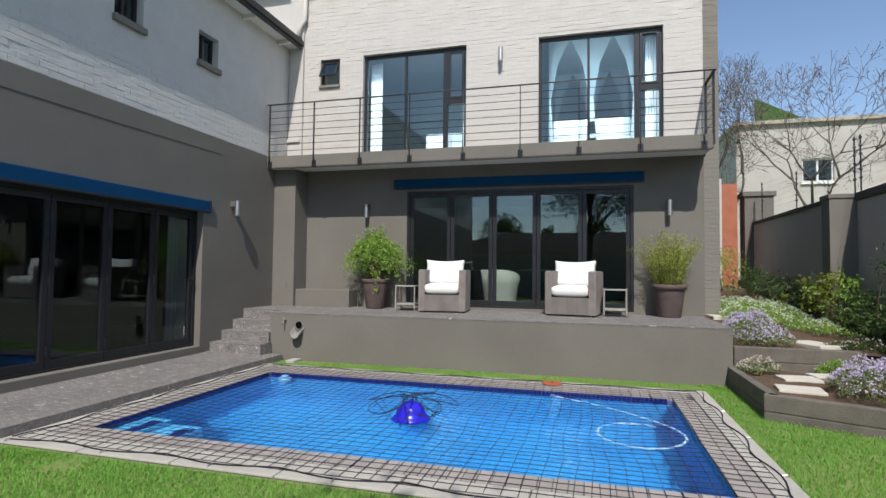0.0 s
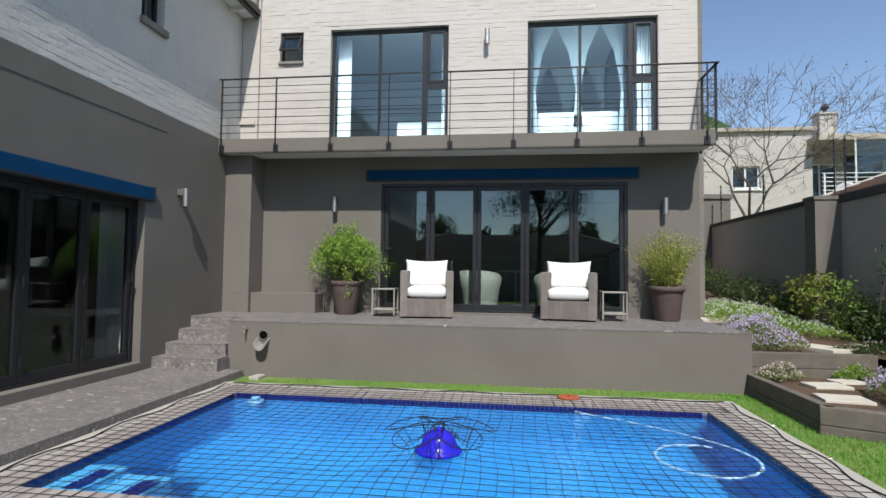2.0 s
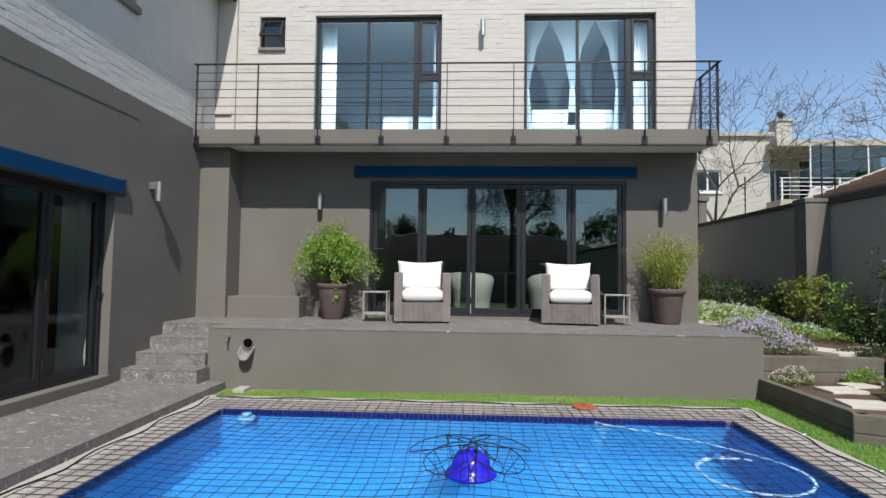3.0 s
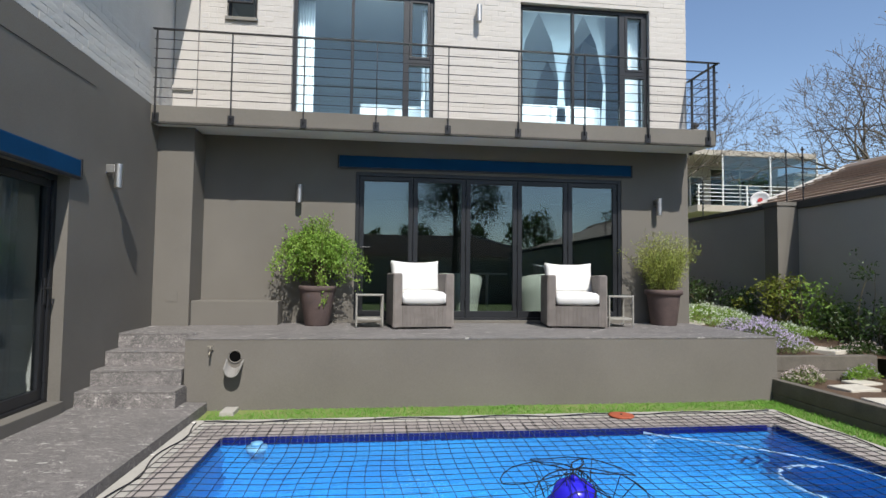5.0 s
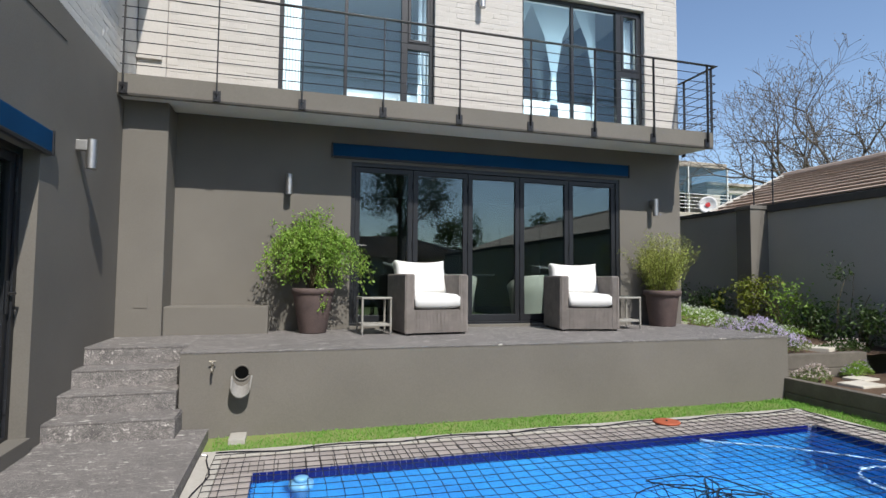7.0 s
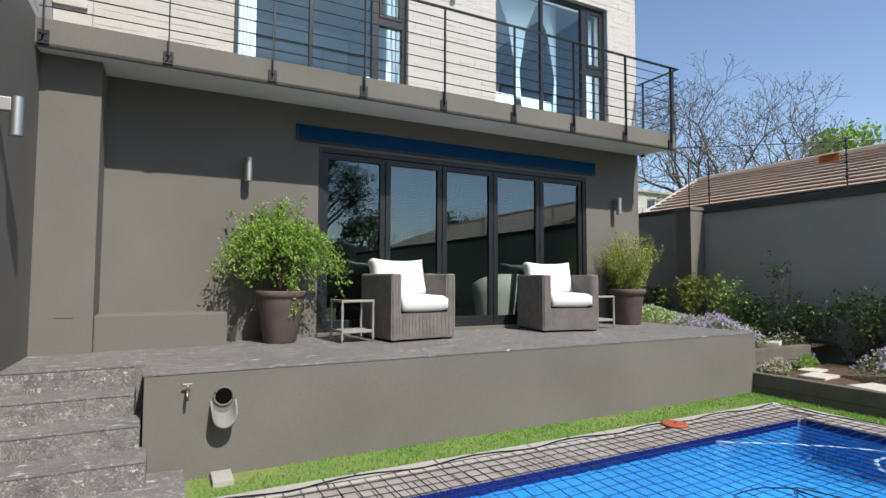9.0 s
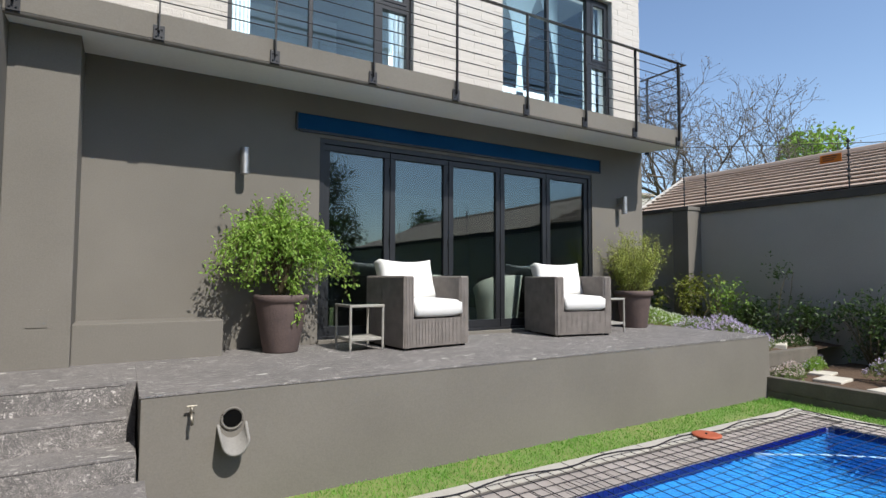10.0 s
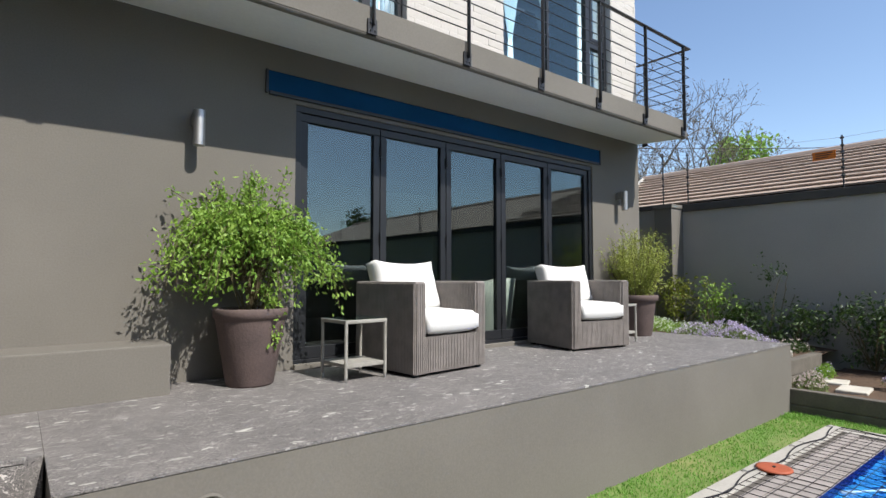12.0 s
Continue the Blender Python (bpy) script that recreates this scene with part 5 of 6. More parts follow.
# ---- grass ----
def blades(name, regions, label):
    v, f = [], []
    for x0, x1, y0, y1, dens, hmax, keep in regions:
        n = int((x1 - x0) * (y1 - y0) * dens)
        xy = rng.uniform([x0, y0], [x1, y1], (n, 2))
        for x, y in xy:
            if not keep(x, y):
                continue
            bare = noise.noise(Vector((x * 1.1, y * 1.1, 3)))
            if bare > 0.42 and rng.random() < 0.75:
                continue
            h = hmax * rng.uniform(0.45, 1.1) * (1 - 0.4 * max(0, bare))
            a = rng.uniform(0, math.tau)
            w = rng.uniform(0.0022, 0.0042)
            lx, ly = rng.normal(0, 0.45, 2) * h
            c, s = math.cos(a) * w, math.sin(a) * w
            k = len(v)
            z = GZ - 0.004
            v += [(x - c, y - s, z), (x + c, y + s, z), (x + lx * 0.4 + c * 0.7, y + ly * 0.4 + s * 0.7, z + h * 0.6), (x + lx * 0.4 - c * 0.7, y + ly * 0.4 - s * 0.7, z + h * 0.6), (x + lx, y + ly, z + h)]
            f += [(k, k + 1, k + 2, k + 3), (k + 3, k + 2, k + 4)]
    me = bpy.data.meshes.new(name)
    me.from_pydata(v, [], f)
    me.materials.append(BLADE)
    tagged(new(name, me), label, "grass", "", "stuff")


def off_bed(x, y):
    return x < 1.74 or y < 6.12 - (x - 1.75) * 0.47


blades("grass", [
    (-4.75, 1.74, 7.35, 7.785, 3800, 0.032, lambda x, y: True),
    (1.40, 4.25, 3.2, 7.88, 4200, 0.045, off_bed),
    (-4.75, 1.40, 2.35, 3.33, 7000, 0.042, lambda x, y: True),
    (-4.75, 4.25, 0.9, 2.35, 1500, 0.045, lambda x, y: True),
    (1.40, 4.25, 2.35, 3.2, 2500, 0.045, lambda x, y: True)], "short green lawn grass with dry tips")

# ---- neighbouring roof beyond the wall ----
nr = empty("neighbour_house", pose(0, 0, 0), "low neighbouring house with a tan tiled roof", "house", "neighbouring houses")
E0, E1, Z0, Z1 = 4.62, 8.2, 2.905, 4.20
part("wall", boxes((5.4, 12.0, -10, 11.6, 0, 3.1)), WHITE_BRICK, nr)
bm = bmesh.new()
vs = [bm.verts.new(p) for p in ((E0, -10, Z0), (E0, 12.1, Z0), (E1, 13.4 - 0.0, Z1), (E1, -10, Z1), (11.3, 12.1, Z0), (11.3, -10, Z0))]
for q in ((0, 3, 2, 1), (3, 5, 4, 2), (1, 2, 4), (0, 1, 4, 5)):
    bm.faces.new([vs[k] for k in q])
part("roof", bm, TILE_ROOF, nr)
slope = math.atan2(Z1 - Z0, E1 - E0)
tile_bm = boxes((0, 0.36, -0.164, 0.164, -0.005, 0.022), bevel=0.0)
for v in tile_bm.verts:
    if v.co.x < 0.01:
        v.co.z += 0.045
tile_me = mesh_of("roof_tile", tile_bm, TILE_ROOF)
rest = bmesh.new()
courses = 11
run = math.hypot(E1 - E0, Z1 - Z0) / courses
for r in range(courses):
    f = r / courses
    x, z = E0 + (E1 - E0) * f, Z0 + (Z1 - Z0) * f
    ymax = 12.1 + 1.25 * f
    for k in range(66):
        y = ymax - 0.17 - k * 0.335 - 0.02
        if y < -9.5:
            break
        m = pose(x, y, z + 0.012, 0, -math.degrees(slope), 0)
        if y > 4.2 and k < 26:
            ob = new("roof_tile", tile_me)
            ob.parent = nr
            ob.matrix_basis = m
        else:
            t2 = bmesh.new()
            box_bm(t2, 0, 0.36, -0.164, 0.164, -0.005, 0.03)
            t2.transform(m)
            me2 = bpy.data.meshes.new("t")
            t2.to_mesh(me2)
            t2.free()
            rest.from_mesh(me2)
            bpy.data.meshes.remove(me2)
tagged(part("roof_tiles", rest, TILE_ROOF, nr), "", "", "", "stuff")
bm = bmesh.new()
tube(bm, [(E1, -10, Z1 + 0.03), (E1, 13.4, Z1 + 0.03)], 0.09, 8)
part("ridge", bm, TILE_ROOF, nr)
bm = bmesh.new()
tube(bm, [(E1, 13.4, Z1 + 0.03), (E0, 12.1, Z0 + 0.04)], 0.06, 8)
part("hip", bm, CONCRETE, nr)

# ---- large white house in the distance ----
nb = empty("villa", pose(0, 0, 0), "white brick two-storey villa with glazed balconies", "house", "neighbouring houses")
NBW = mat("pale_villa_wall", (0.46, 0.435, 0.395), (0.38, 0.36, 0.33), 0.9, scale=1.5, fine=12, bump=0.35, depth=0.05)
NBS = mat("villa_beige_trim", (0.42, 0.37, 0.31), (0.35, 0.31, 0.26), 0.9, scale=2, fine=20, bump=0.2)
NBG = glass("villa_glass", (0.55, 0.60, 0.61), 0.07)


def villa_wall(dims, holes):
    """A front wall along x with window openings, and its depth behind."""
    x0, x1, y0, z1 = dims
    w = wall_y("wall", x0, x1, y0, y0 + 0.3, 0, z1, holes, NBW, "")
    del w["kind"], w["category"]
    w.parent = nb
    for d in ((x0, x0 + 0.3, y0 + 0.3, y0 + 8, 0, z1), (x1 - 0.3, x1, y0 + 0.3, y0 + 8, 0, z1), (x0 + 0.3, x1 - 0.3, y0 + 7.9, y0 + 8, 0, z1)):
        part("wall", boxes(d), NBW, nb)
    part("roof", boxes((x0 - 0.15, x1 + 0.15, y0 - 0.2, y0 + 8.1, z1, z1 + 0.18), bevel=0.02), NBS, nb)
    part("floor", boxes((x0 + 0.3, x1 - 0.3, y0 + 0.3, y0 + 7.9, 5.0, 5.1)), DARKFLOOR, nb)
    for a, b, c, d in holes:
        fr = part("window", ring_y(a, b, c, d, 0.07, y0 + 0.10, y0 + 0.18), LINEN, nb)
        part("pane", boxes((a + 0.05, b - 0.05, y0 + 0.13, y0 + 0.14, c + 0.05, d - 0.05)), NBG, fr)
        part("mullion", boxes(((a + b) / 2 - 0.04, (a + b) / 2 + 0.04, y0 + 0.09, y0 + 0.17, c + 0.07, d - 0.07)), LINEN, fr)
        part("sill", boxes((a - 0.08, b + 0.08, y0 - 0.10, y0 + 0.1, c - 0.12, c - 0.005)), LINEN, fr)


villa_wall((6.9, 13.4, 28.6, 8.7), [(9.7, 11.0, 5.9, 7.0)])
villa_wall((13.4, 20.0, 30.2, 8.3), [(13.8, 15.4, 5.4, 7.4), (15.8, 19.6, 5.4, 7.9)])
villa_wall((20.0, 27.0, 29.0, 7.3), [(21.0, 22.8, 5.4, 6.9), (23.8, 25.6, 5.4, 6.9)])
part("canopy", boxes((13.2, 20.2, 27.6, 30.2, 8.0, 8.3), bevel=0.03), NBS, nb)
part("balcony", boxes((13.2, 20.2, 27.4, 30.2, 5.0, 5.35), bevel=0.02), NBS, nb)
for k in range(6):
    part("balcony_post", boxes((13.3 + k * 1.35, 13.36 + k * 1.35, 27.45, 27.51, 5.35, 8.0 if k in (1, 3, 5) else 6.4)), LINEN, nb)
pn = part("balcony_glass", boxes((14.65, 20.1, 27.5, 27.51, 6.4, 7.95)), NBG, nb)
bm = bmesh.new()
for z in (5.6, 5.8, 6.0, 6.2, 6.4):
    tube(bm, [(13.2, 27.45, z), (20.2, 27.45, z)], 0.02, 6)
part("balcony_rail", bm, LINEN, nb)
part("chimney", boxes((14.2, 15.0, 29.4, 30.1, 8.3, 9.75), (14.12, 15.08, 29.32, 30.18, 9.75, 9.85)), NBW, nb)
bm = bmesh.new()
lathe(bm, [(0.10, 9.85), (0.10, 10.05), (0.22, 10.15), (0.06, 10.35)], 12, 14.6, 29.7)
part("chimney_cowl", bm, GUTTER, nb)
NETG = mat("green_shade_cloth", (0.055, 0.12, 0.03), (0.04, 0.09, 0.022), 0.9, scale=9, fine=60, bump=0.3)
bm = bmesh.new()
tv = [bm.verts.new(p) for p in ((7.7, 28.5, 8.85), (7.7, 28.5, 10.0), (9.7, 28.5, 8.95), (7.7, 28.54, 8.85), (7.7, 28.54, 10.0), (9.7, 28.54, 8.95))]
for q in ((0, 2, 1), (3, 4, 5), (0, 1, 4, 3), (1, 2, 5, 4), (2, 0, 3, 5)):
    bm.faces.new([tv[k] for k in q])
tagged(part("shade_cloth", bm, NETG), "green triangular shade cloth on the villa roof", "shade cloth")

th = empty("satellite_dish", pose(6.8, 14.5, 2.75), "white satellite dish with a red mark", "satellite dish")
bm = bmesh.new()
lathe(bm, [(0.02, 0.0), (0.20, 0.02), (0.36, 0.075), (0.45, 0.13), (0.45, 0.14), (0.35, 0.09), (0.02, 0.02)], 32)
ds = part("reflector", bm, LINEN, th, "", True)
ds.matrix_basis = pose(0, 0, 0.80) @ look((0, 0, 0), (-0.72, -0.69, 0.15)) @ pose(0, 0, 0, 180) @ Matrix.Diagonal((0.52, 0.52, 0.52, 1))
bm = bmesh.new()
lathe(bm, [(0.02, 0.10), (0.12, 0.10), (0.12, 0.106), (0.02, 0.106)], 20)
mk = part("mark", bm, mat("red_mark", (0.6, 0.05, 0.05), (0.5, 0.04, 0.04), 0.6, bump=0), ds)
bm = bmesh.new()
tube(bm, [(0, 0, -2.75), (0, 0, 0.6), (0.06, 0.07, 0.78)], 0.03, 8)
part("mast", bm, STEEL, th)


# ---- trees ----
def bare_tree(x, y, height, spread, seed, label, forks=3, lean=(0, 0), tufts=2600, trunk=0.19, reach=0.20):
    """A leafless umbrella tree: forking limbs that bend outwards and up, with seed tufts at the tips."""
    r = random.Random(seed)
    th = empty("bare_tree", pose(x, y, 0), label, "tree", "bare trees")
    limbs, tips = [], []

    def grow(p, d, length, rad, depth):
        n = 5
        pts = [p]
        for k in range(n):
            d = (d + Vector((r.uniform(-1, 1), r.uniform(-1, 1), r.uniform(-0.5, 0.7))) * 0.20).normalized()
            p = p + d * length / n
            pts.append(p)
        limbs.append((pts, rad, rad * 0.62, depth))
        if depth == 0:
            tips.append(p)
            return
        kids = 2 if r.random() < 0.62 else 3
        a0 = r.uniform(0, math.tau)
        for k in range(kids):
            a = a0 + k * math.tau / kids + r.uniform(-0.5, 0.5)
            side = d.orthogonal().normalized()
            side.rotate(Matrix.Rotation(a, 3, d).to_quaternion())
            nd = (d + side * r.uniform(0.45, 0.85) + Vector((0, 0, 0.12))).normalized()
            grow(p, nd, length * r.uniform(0.66, 0.88), rad * (0.62 if kids == 2 else 0.52), depth - 1)
        if depth > 1 and r.random() < 0.8:
            q = pts[3]
            side = d.orthogonal().normalized()
            side.rotate(Matrix.Rotation(r.uniform(0, math.tau), 3, d).to_quaternion())
            grow(q, (side + d * 0.5).normalized(), length * 0.6, rad * 0.4, depth - 2)

    base = Vector((0, 0, 0))
    fork = Vector((lean[0], lean[1], height * 0.32))
    limbs.append(([base, fork * 0.5 + Vector((0.1, 0, 0)), fork], trunk, trunk * 0.8, 7))
    for k in range(forks):
        a = k * math.tau / forks + r.uniform(-0.4, 0.4)
        grow(fork, Vector((math.cos(a) * spread + lean[0] * 0.1, math.sin(a) * spread, 1.0)).normalized(), height * reach, trunk * 0.62, 6)
    bm = bmesh.new()
    fine = bmesh.new()
    for pts, ra, rb, depth in limbs:
        tube(bm if depth > 2 else fine, pts, max(ra, 0.008), 6 if depth > 3 else 4 if depth > 1 else 3, r_end=max(rb, 0.006))
    part("trunk", bm, BARK, th, "", True)
    tagged(part("branchwork", fine, BARK, th), "", "", "", "stuff")
    t = np.array([tuple(p) for p in tips])
    k = rng.integers(0, len(t), tufts)
    leaf_mesh("crown", t[k] + rng.normal(0, 0.07, (tufts, 3)), 0.075, TWIGTUFT, th, None, 0.5)


TL = "bare spreading tree with dry seed tufts"
bare_tree(16.2, 19.0, 11.2, 0.70, 5, TL, 5, reach=0.175)
bare_tree(15.0, 15.6, 8.4, 0.8, 11, TL, 3, (0.6, 0))
bare_tree(7.8, 23.0, 11.4, 0.62, 8, TL, 3, (0.3, 0), 1000, 0.10, 0.15)
bare_tree(5.6, 24.5, 12.2, 0.55, 21, TL, 3, (0, 0), 1000, 0.10, 0.15)


def leafy_tree(x, y, h, r, seed, label, material, n=5200, cone=False, low=0.28, leaf=0.30):
    th = empty("leafy_tree", pose(x, y, 0), label, "tree", "leafy trees")
    rr = np.random.default_rng(seed)
    bm = bmesh.new()
    tube(bm, [(0, 0, 0), (0.05, 0.05, h * 0.4), (0, 0, h * 0.8)], 0.02 * h, 8, r_end=0.04)
    cl = []
    for k in range(46):
        u = rr.uniform(low, 1.0)
        w = (r * (1.05 - u) * 1.2) if cone else r * math.sqrt(max(0.05, 1 - ((u - 0.62) / 0.42) ** 2))
        a = rr.uniform(0, math.tau)
        q = math.sqrt(rr.uniform(0.1, 1))
        c = (w * q * math.cos(a), w * q * math.sin(a), h * u)
        cl.append(c)
        if k % 3 == 0:
            tube(bm, [(0, 0, h * u * 0.7), (c[0] * 0.6, c[1] * 0.6, c[2] * 0.9), c], 0.06, 5, r_end=0.015)
    part("trunk", bm, BARK, th)
    cl = np.array(cl)
    k = rr.integers(0, len(cl), n)
    leaf_mesh("crown", cl[k] + rr.normal(size=(n, 3)) * r * 0.17, leaf, material, th, None, 0.55)


leafy_tree(24.0, 17.2, 8.5, 1.9, 3, "bright green leafy tree beyond the roofs", LEAF_GREEN, 3500)
leafy_tree(30.0, 16.5, 8.2, 1.7, 4, "green leafy tree beyond the roofs", LEAF_GREEN, 2500)
# utility cable over the roofs
bm = bmesh.new()
tube(bm, [(13 + 1.6 * k, 20 - 1.55 * k, 7.1 - 0.25 * math.sin(k / 12 * math.pi)) for k in range(13)], 0.018, 5)
tagged(part("utility_cable", bm, GUTTER), "thin dark overhead utility cable", "cable")

# ---- behind the camera: what the glass reflects ----
struct("rear_boundary_wall", boxes((-10.6, 4.5, -12.2, -12.0, 0, 2.4)), WALLGREY, "grey plastered boundary wall", "wall")
rear = empty("neighbour_house", pose(0, 0, 0), "low neighbouring house with a hipped tiled roof", "house", "neighbouring houses")
part("wall", boxes((-9, 6.5, -24, -15.2, 0, 2.75)), WHITE_BRICK, rear)
bm = bmesh.new()
rv = [bm.verts.new(p) for p in ((-9.8, -14.4, 2.7), (7.3, -14.4, 2.7), (3.2, -19.5, 4.3), (-5.7, -19.5, 4.3), (-9.8, -24.6, 2.7), (7.3, -24.6, 2.7))]
for q in ((0, 1, 2, 3), (4, 0, 3), (1, 5, 2), (5, 4, 3, 2), (0, 4, 5, 1)):
    bm.faces.new([rv[k] for k in q])
part("roof", bm, TILE_ROOF, rear)
bm = bmesh.new()
for k in range(17):
    f = k / 17
    y, z = -14.4 - 5.1 * f, 2.7 + 1.6 * f
    box_bm(bm, -9.8 + 4.1 * f, 7.3 - 4.1 * f, y - 0.32, y, z + 0.01, z + 0.14)
tagged(part("roof_tiles", bm, TILE_ROOF, rear), "", "", "", "stuff")
bm = bmesh.new()
for a, b in ((0, 3), (1, 2)):
    pa = ((-9.8, -14.4, 2.8), (7.3, -14.4, 2.8), (3.2, -19.5, 4.45), (-5.7, -19.5, 4.45))
    tube(bm, [pa[a], pa[b]], 0.10, 6)
part("hip", bm, CONCRETE, rear)
for k, (x, y, h, r, c) in enumerate(((-14, -26, 8, 2.4, False), (-8, -30, 8.5, 2.4, False), (-3.5, -28, 7.2, 1.6, True), (0.5, -31, 8.0, 2.2, False), (5, -29, 7.8, 2.4, False), (10, -26, 9, 2.6, False), (15, -20, 8, 2.4, False), (-19, -18, 9, 2.6, False), (20, -28, 9, 2.6, False))):
    leafy_tree(x, y, h * 0.74, r * 0.85, 40 + k, "dark leafy tree beyond the rear wall", LEAF_DARK, 2600, c)

leafy_tree(0.0, -3.9, 7.0, 1.75, 77, "small dark leafy tree on the lawn", mat("shaded_evergreen_leaf", (0.02, 0.045, 0.012), (0.05, 0.085, 0.02), 0.5, scale=2, fine=9, bump=0, island=0.5), 9000, False, 0.60, 0.11)

# ---- single pieces: bricks, pavers, tiles ----
def brick_mesh(name, L, H, depth, seed, material):
    """One rough painted brick, face towards -y, about its middle."""
    r = random.Random(seed)
    bm = bmesh.new()
    b = 0.008
    pts = []
    proud = depth * r.uniform(0.55, 1.05)
    for y, k in ((0.0, 0.0), (-proud * 0.75, 0.0), (-proud, b)):
        pts.append([bm.verts.new((sx * (L / 2 - k * 0.35) + r.uniform(-0.001, 0.001), y + (r.uniform(-0.0018, 0.0018) if k else 0), sz * (H / 2 - k) + r.uniform(-0.003, 0.003))) for sx, sz in ((-1, -1), (1, -1), (1, 1), (-1, 1))])
    for a, c in zip(pts, pts[1:]):
        for k in range(4):
            bm.faces.new((a[k], a[(k + 1) % 4], c[(k + 1) % 4], c[k]))
    bm.faces.new(pts[-1])
    bmesh.ops.recalc_face_normals(bm, faces=bm.faces)
    return mesh_of(name, bm, material)


def lay_bricks(parent, to_world, u0, u1, z0, z1, holes, material, near, limit=300):
    """Courses of bricks over a wall's face; those within the near stretch are single objects, the rest one mesh."""
    r = random.Random(17)
    L, H = 0.226, 0.081
    full = [brick_mesh("brick", L - 0.0008, H - 0.001, 0.0075, k, material) for k in range(8)]
    datas = [([v.co.copy() for v in m.vertices], [tuple(p.vertices) for p in m.polygons]) for m in full]
    vs, fs, count = [], [], 0
    row = 0
    z = z0 + H / 2
    while z + H / 2 <= z1 + 0.001:
        spans = [(u0, u1)]
        for a, b, c, d in holes:
            if z + H / 2 > c + 0.01 and z - H / 2 < d - 0.01:
                nxt = []
                for s, e in spans:
                    if b <= s or a >= e:
                        nxt.append((s, e))
                    else:
                        nxt += [(s, a)] * (a - s > 0.02) + [(b, e)] * (e - b > 0.02)
                spans = nxt
        for s, e in spans:
            u = s
            off = (L / 2 if row % 2 else 0.0)
            edge = math.floor((s - u0 + off) / L) * L - off + u0 + L
            while u < e - 0.012:
                q = min(edge, e)
                edge = q + L
                w = q - u
                if w > 0.02:
                    k = r.randrange(8)
                    m = to_world @ Matrix.Translation(((u + q) / 2, r.uniform(-0.002, 0.001), z)) @ Matrix.Rotation(r.uniform(-0.007, 0.007), 4, "Y") @ Matrix.Diagonal((w / L, 1, 1, 1))
                    if count < limit and near((u + q) / 2, z):
                        ob = new("brick", full[k])
                        ob.parent = parent
                        ob.matrix_basis = m
                        count += 1
                    else:
                        n0 = len(vs)
                        vs += [tuple(m @ c) for c in datas[k][0]]
                        fs += [tuple(i + n0 for i in f) for f in datas[k][1]]
                u = q
        z += H
        row += 1
    me = bpy.data.meshes.new("bricks")
    me.from_pydata(vs, [], fs)
    me.materials.append(material)
    ob = tagged(new("bricks", me), "", "", "", "stuff")
    ob.parent = parent


wn_up = bpy.data.objects["wall_north_upper"]
lay_bricks(wn_up, pose(0, FY + 0.012, 0), -5.65, 1.85, 3.675, 7.35, UW, WHITE_BRICK, lambda u, z: -2.3 < u < 1.85 and z < 6.0)
ww_up = bpy.data.objects["wall_west_upper"]
lay_bricks(ww_up, pose(LX - 0.012, 0, 0, 0, 0, 90), 2.6, 9.66, 3.685, 4.36, LW, GREY_BRICK, lambda u, z: 5.5 < u < 9.66)
# right-hand edge of the front: a toothed strip of taupe bricks on the set-back wing
wing = struct("wall_side_wing", boxes((1.85, 2.36, 11.0, 11.2, 0.0, 7.3)), DARK_BRICK, "taupe painted brick side wing", "wall")
lay_bricks(wing, pose(0, 11.0, 0), 1.86, 2.36, 0.9, 7.2, [], DARK_BRICK, lambda u, z: z < 4)

# pavers round the pool
paver_me = mesh_of("paver", boxes((-0.048, 0.048, -0.118, 0.118, -0.03, 0.0)), PAVER)


def lay_paver(x, y, rot):
    ob = new("paver", paver_me)
    ob.parent = surround
    ob.matrix_basis = pose(x, y, CZ + random.uniform(-0.002, 0.002), random.uniform(-0.5, 0.5), random.uniform(-0.5, 0.5), rot + random.uniform(-0.8, 0.8))


W = 0.104
for k in range(int((PX1 - PX0 + 0.48) / W)):
    x = PX0 - 0.24 + W * (k + 0.5)
    lay_paver(x, PY1 + 0.122, 0)
    if PY0 - 0.122 > CY0:
        lay_paver(x, PY0 - 0.122, 0)
for k in range(int((PY1 - PY0) / W)):
    y = PY0 + W * (k + 0.5) + 0.02
    lay_paver(PX0 - 0.122, y, 90)
    lay_paver(PX1 + 0.122, y, 90)
for k in range(int((PX1 - PX0 + 0.7) / 0.226)):
    lay_paver(PX0 - 0.24 + 0.226 * (k + 0.5), PY1 + 0.30, 90)


def edge_slab(x0, x1, y0, y1):
    g = 0.006
    ob = part("edge_slab", boxes((x0 + g, x1 - g, y0 + g, y1 - g, -0.06, CZ + 0.002), bevel=0.008), CONCRETE, surround)


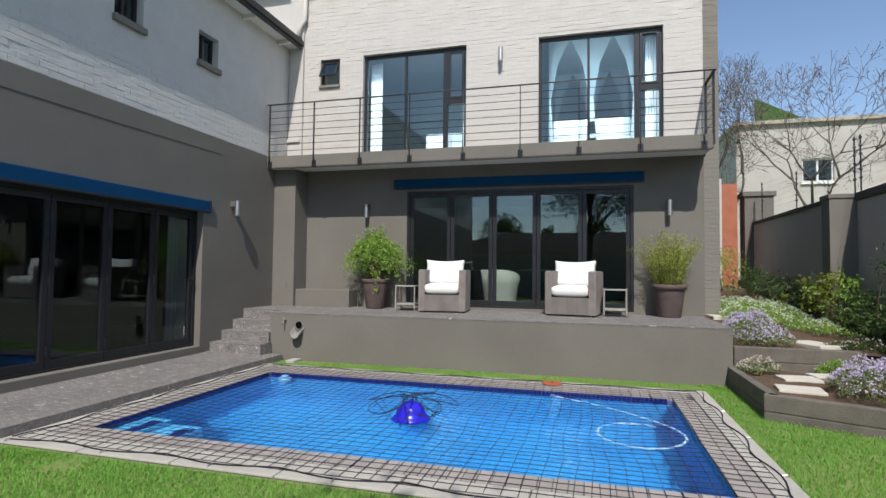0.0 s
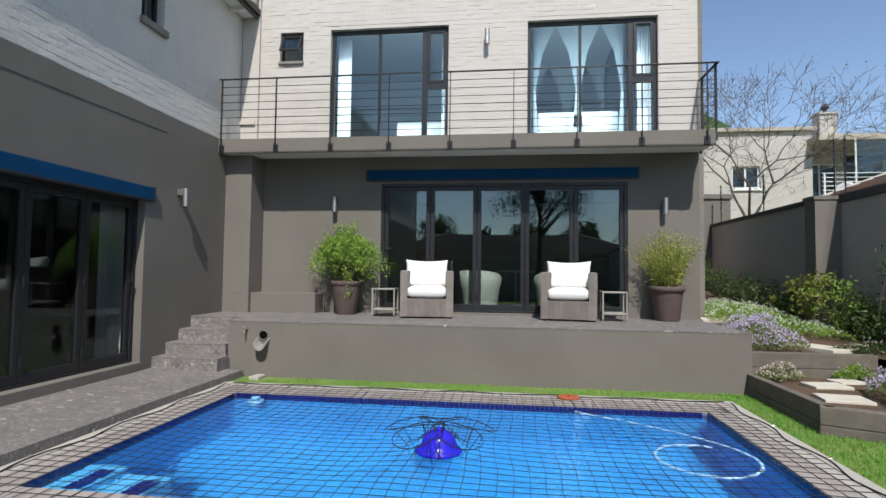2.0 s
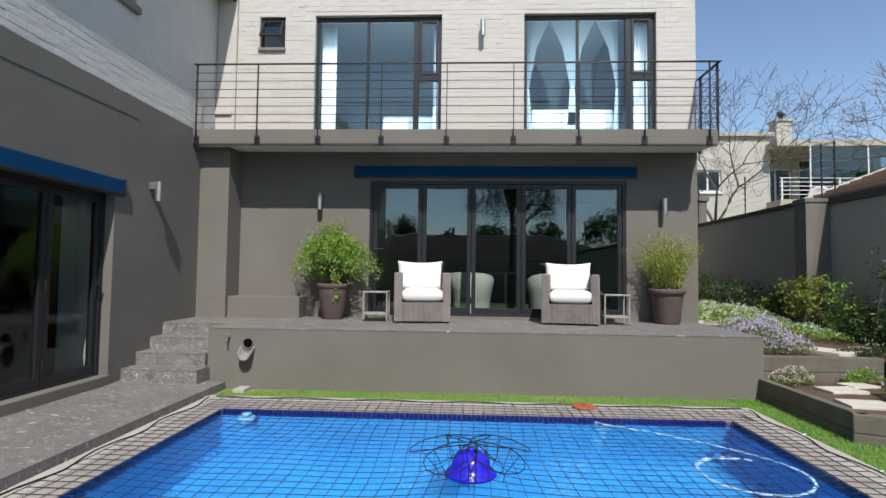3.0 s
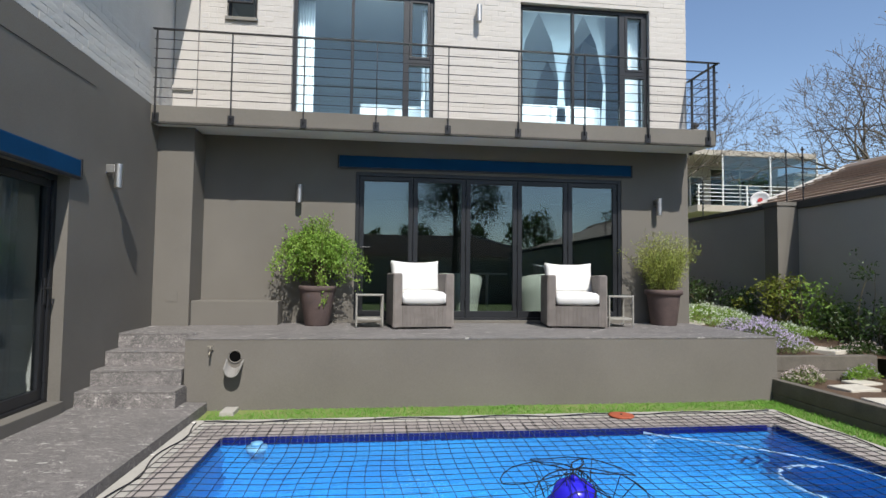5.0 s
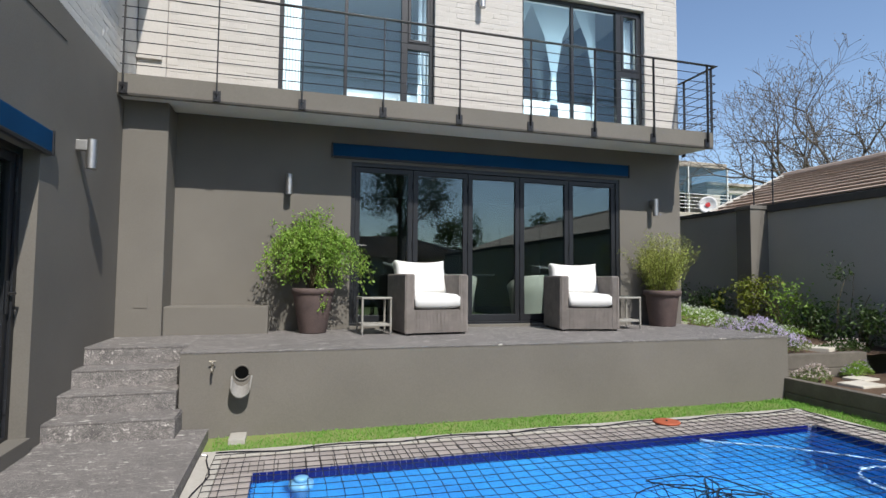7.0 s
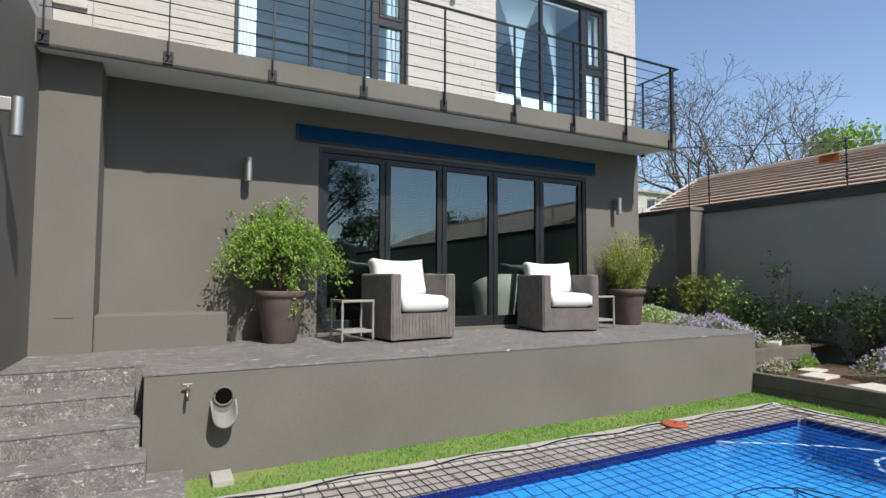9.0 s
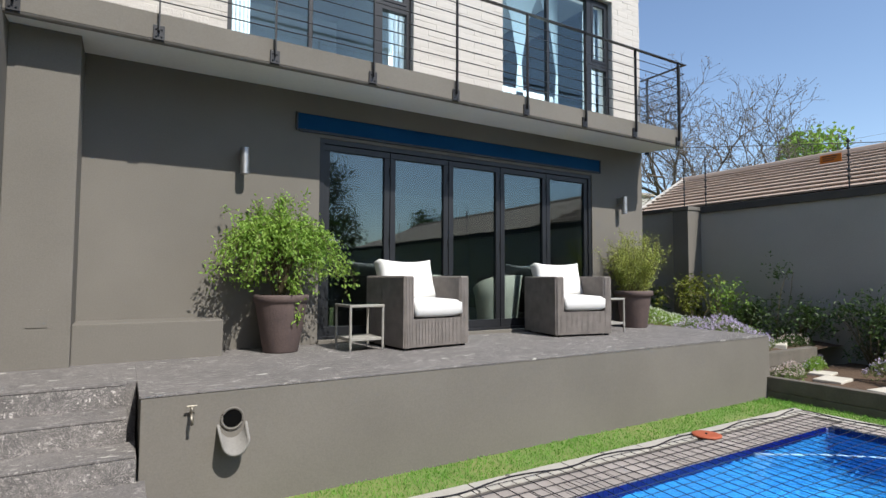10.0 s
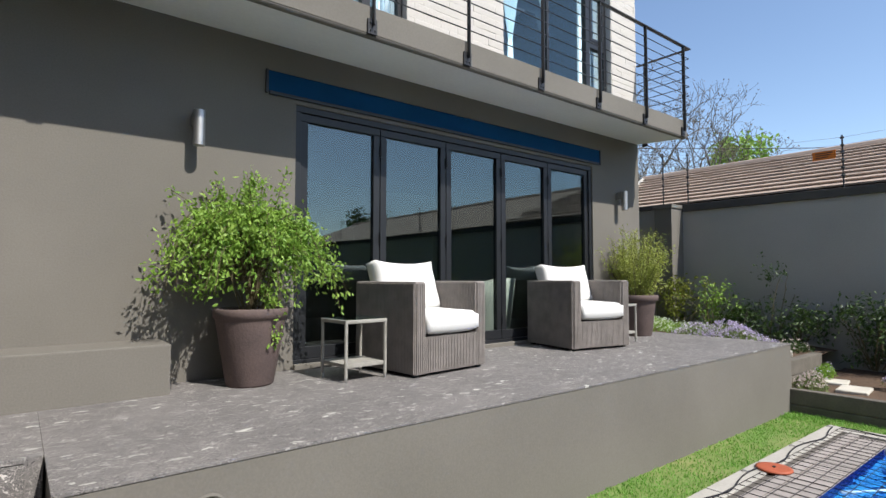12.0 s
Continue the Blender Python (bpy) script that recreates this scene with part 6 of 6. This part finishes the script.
n = 7
for k in range(n):
    a, b = CX0 + (CX1 - CX0) * k / n, CX0 + (CX1 - CX0) * (k + 1) / n
    edge_slab(a, b, CY1 - 0.17, CY1)
    edge_slab(a, b, CY0, PY0 - 0.243)
for k in range(4):
    a, b = (PY0 - 0.24) + (CY1 - 0.17 - PY0 + 0.24) * k / 4, (PY0 - 0.24) + (CY1 - 0.17 - PY0 + 0.24) * (k + 1) / 4
    edge_slab(CX0, PX0 - 0.243, a, b)
    edge_slab(PX1 + 0.243, CX1, a, b)

# navy mosaic at the waterline
tm = mesh_of("mosaic_tile", boxes((-0.0235, 0.0235, -0.004, 0.0, -0.0235, 0.0235)), MOSAIC)
struct("mosaic_band", boxes((PX0 - 0.004, PX1 + 0.004, PY1 + 0.0045, PY1 + 0.0058, -0.14, 0.036), (PX0 - 0.0058, PX0 - 0.0045, PY0, PY1, -0.14, 0.036), (PX1 + 0.0045, PX1 + 0.0058, PY0, PY1, -0.14, 0.036), (PX0 - 0.004, PX1 + 0.004, PY0 - 0.0058, PY0 - 0.0045, -0.14, 0.036)), GROUT, "navy mosaic waterline band of the pool", "tiling")
band = bpy.data.objects["mosaic_band"]
rest = bmesh.new()
for r in range(3):
    z = 0.018 - 0.05 * r
    for k in range(int((PX1 - PX0) / 0.05)):
        x = PX0 + 0.025 + k * 0.05
        if r < 2:
            ob = new("mosaic_tile", tm)
            ob.parent = band
            ob.matrix_basis = pose(x, PY1 + 0.0045, z)
        else:
            box_bm(rest, x - 0.0235, x + 0.0235, PY1 + 0.0005, PY1 + 0.0045, z - 0.0235, z + 0.0235)
        box_bm(rest, x - 0.0235, x + 0.0235, PY0 - 0.0045, PY0 - 0.0005, z - 0.0235, z + 0.0235)
    for k in range(int((PY1 - PY0) / 0.05)):
        y = PY0 + 0.025 + k * 0.05
        box_bm(rest, PX0 - 0.0045, PX0 - 0.0005, y - 0.0235, y + 0.0235, z - 0.0235, z + 0.0235)
        box_bm(rest, PX1 + 0.0005, PX1 + 0.0045, y - 0.0235, y + 0.0235, z - 0.0235, z + 0.0235)
tagged(part("mosaic_tiles", rest, MOSAIC, band), "", "", "", "stuff")
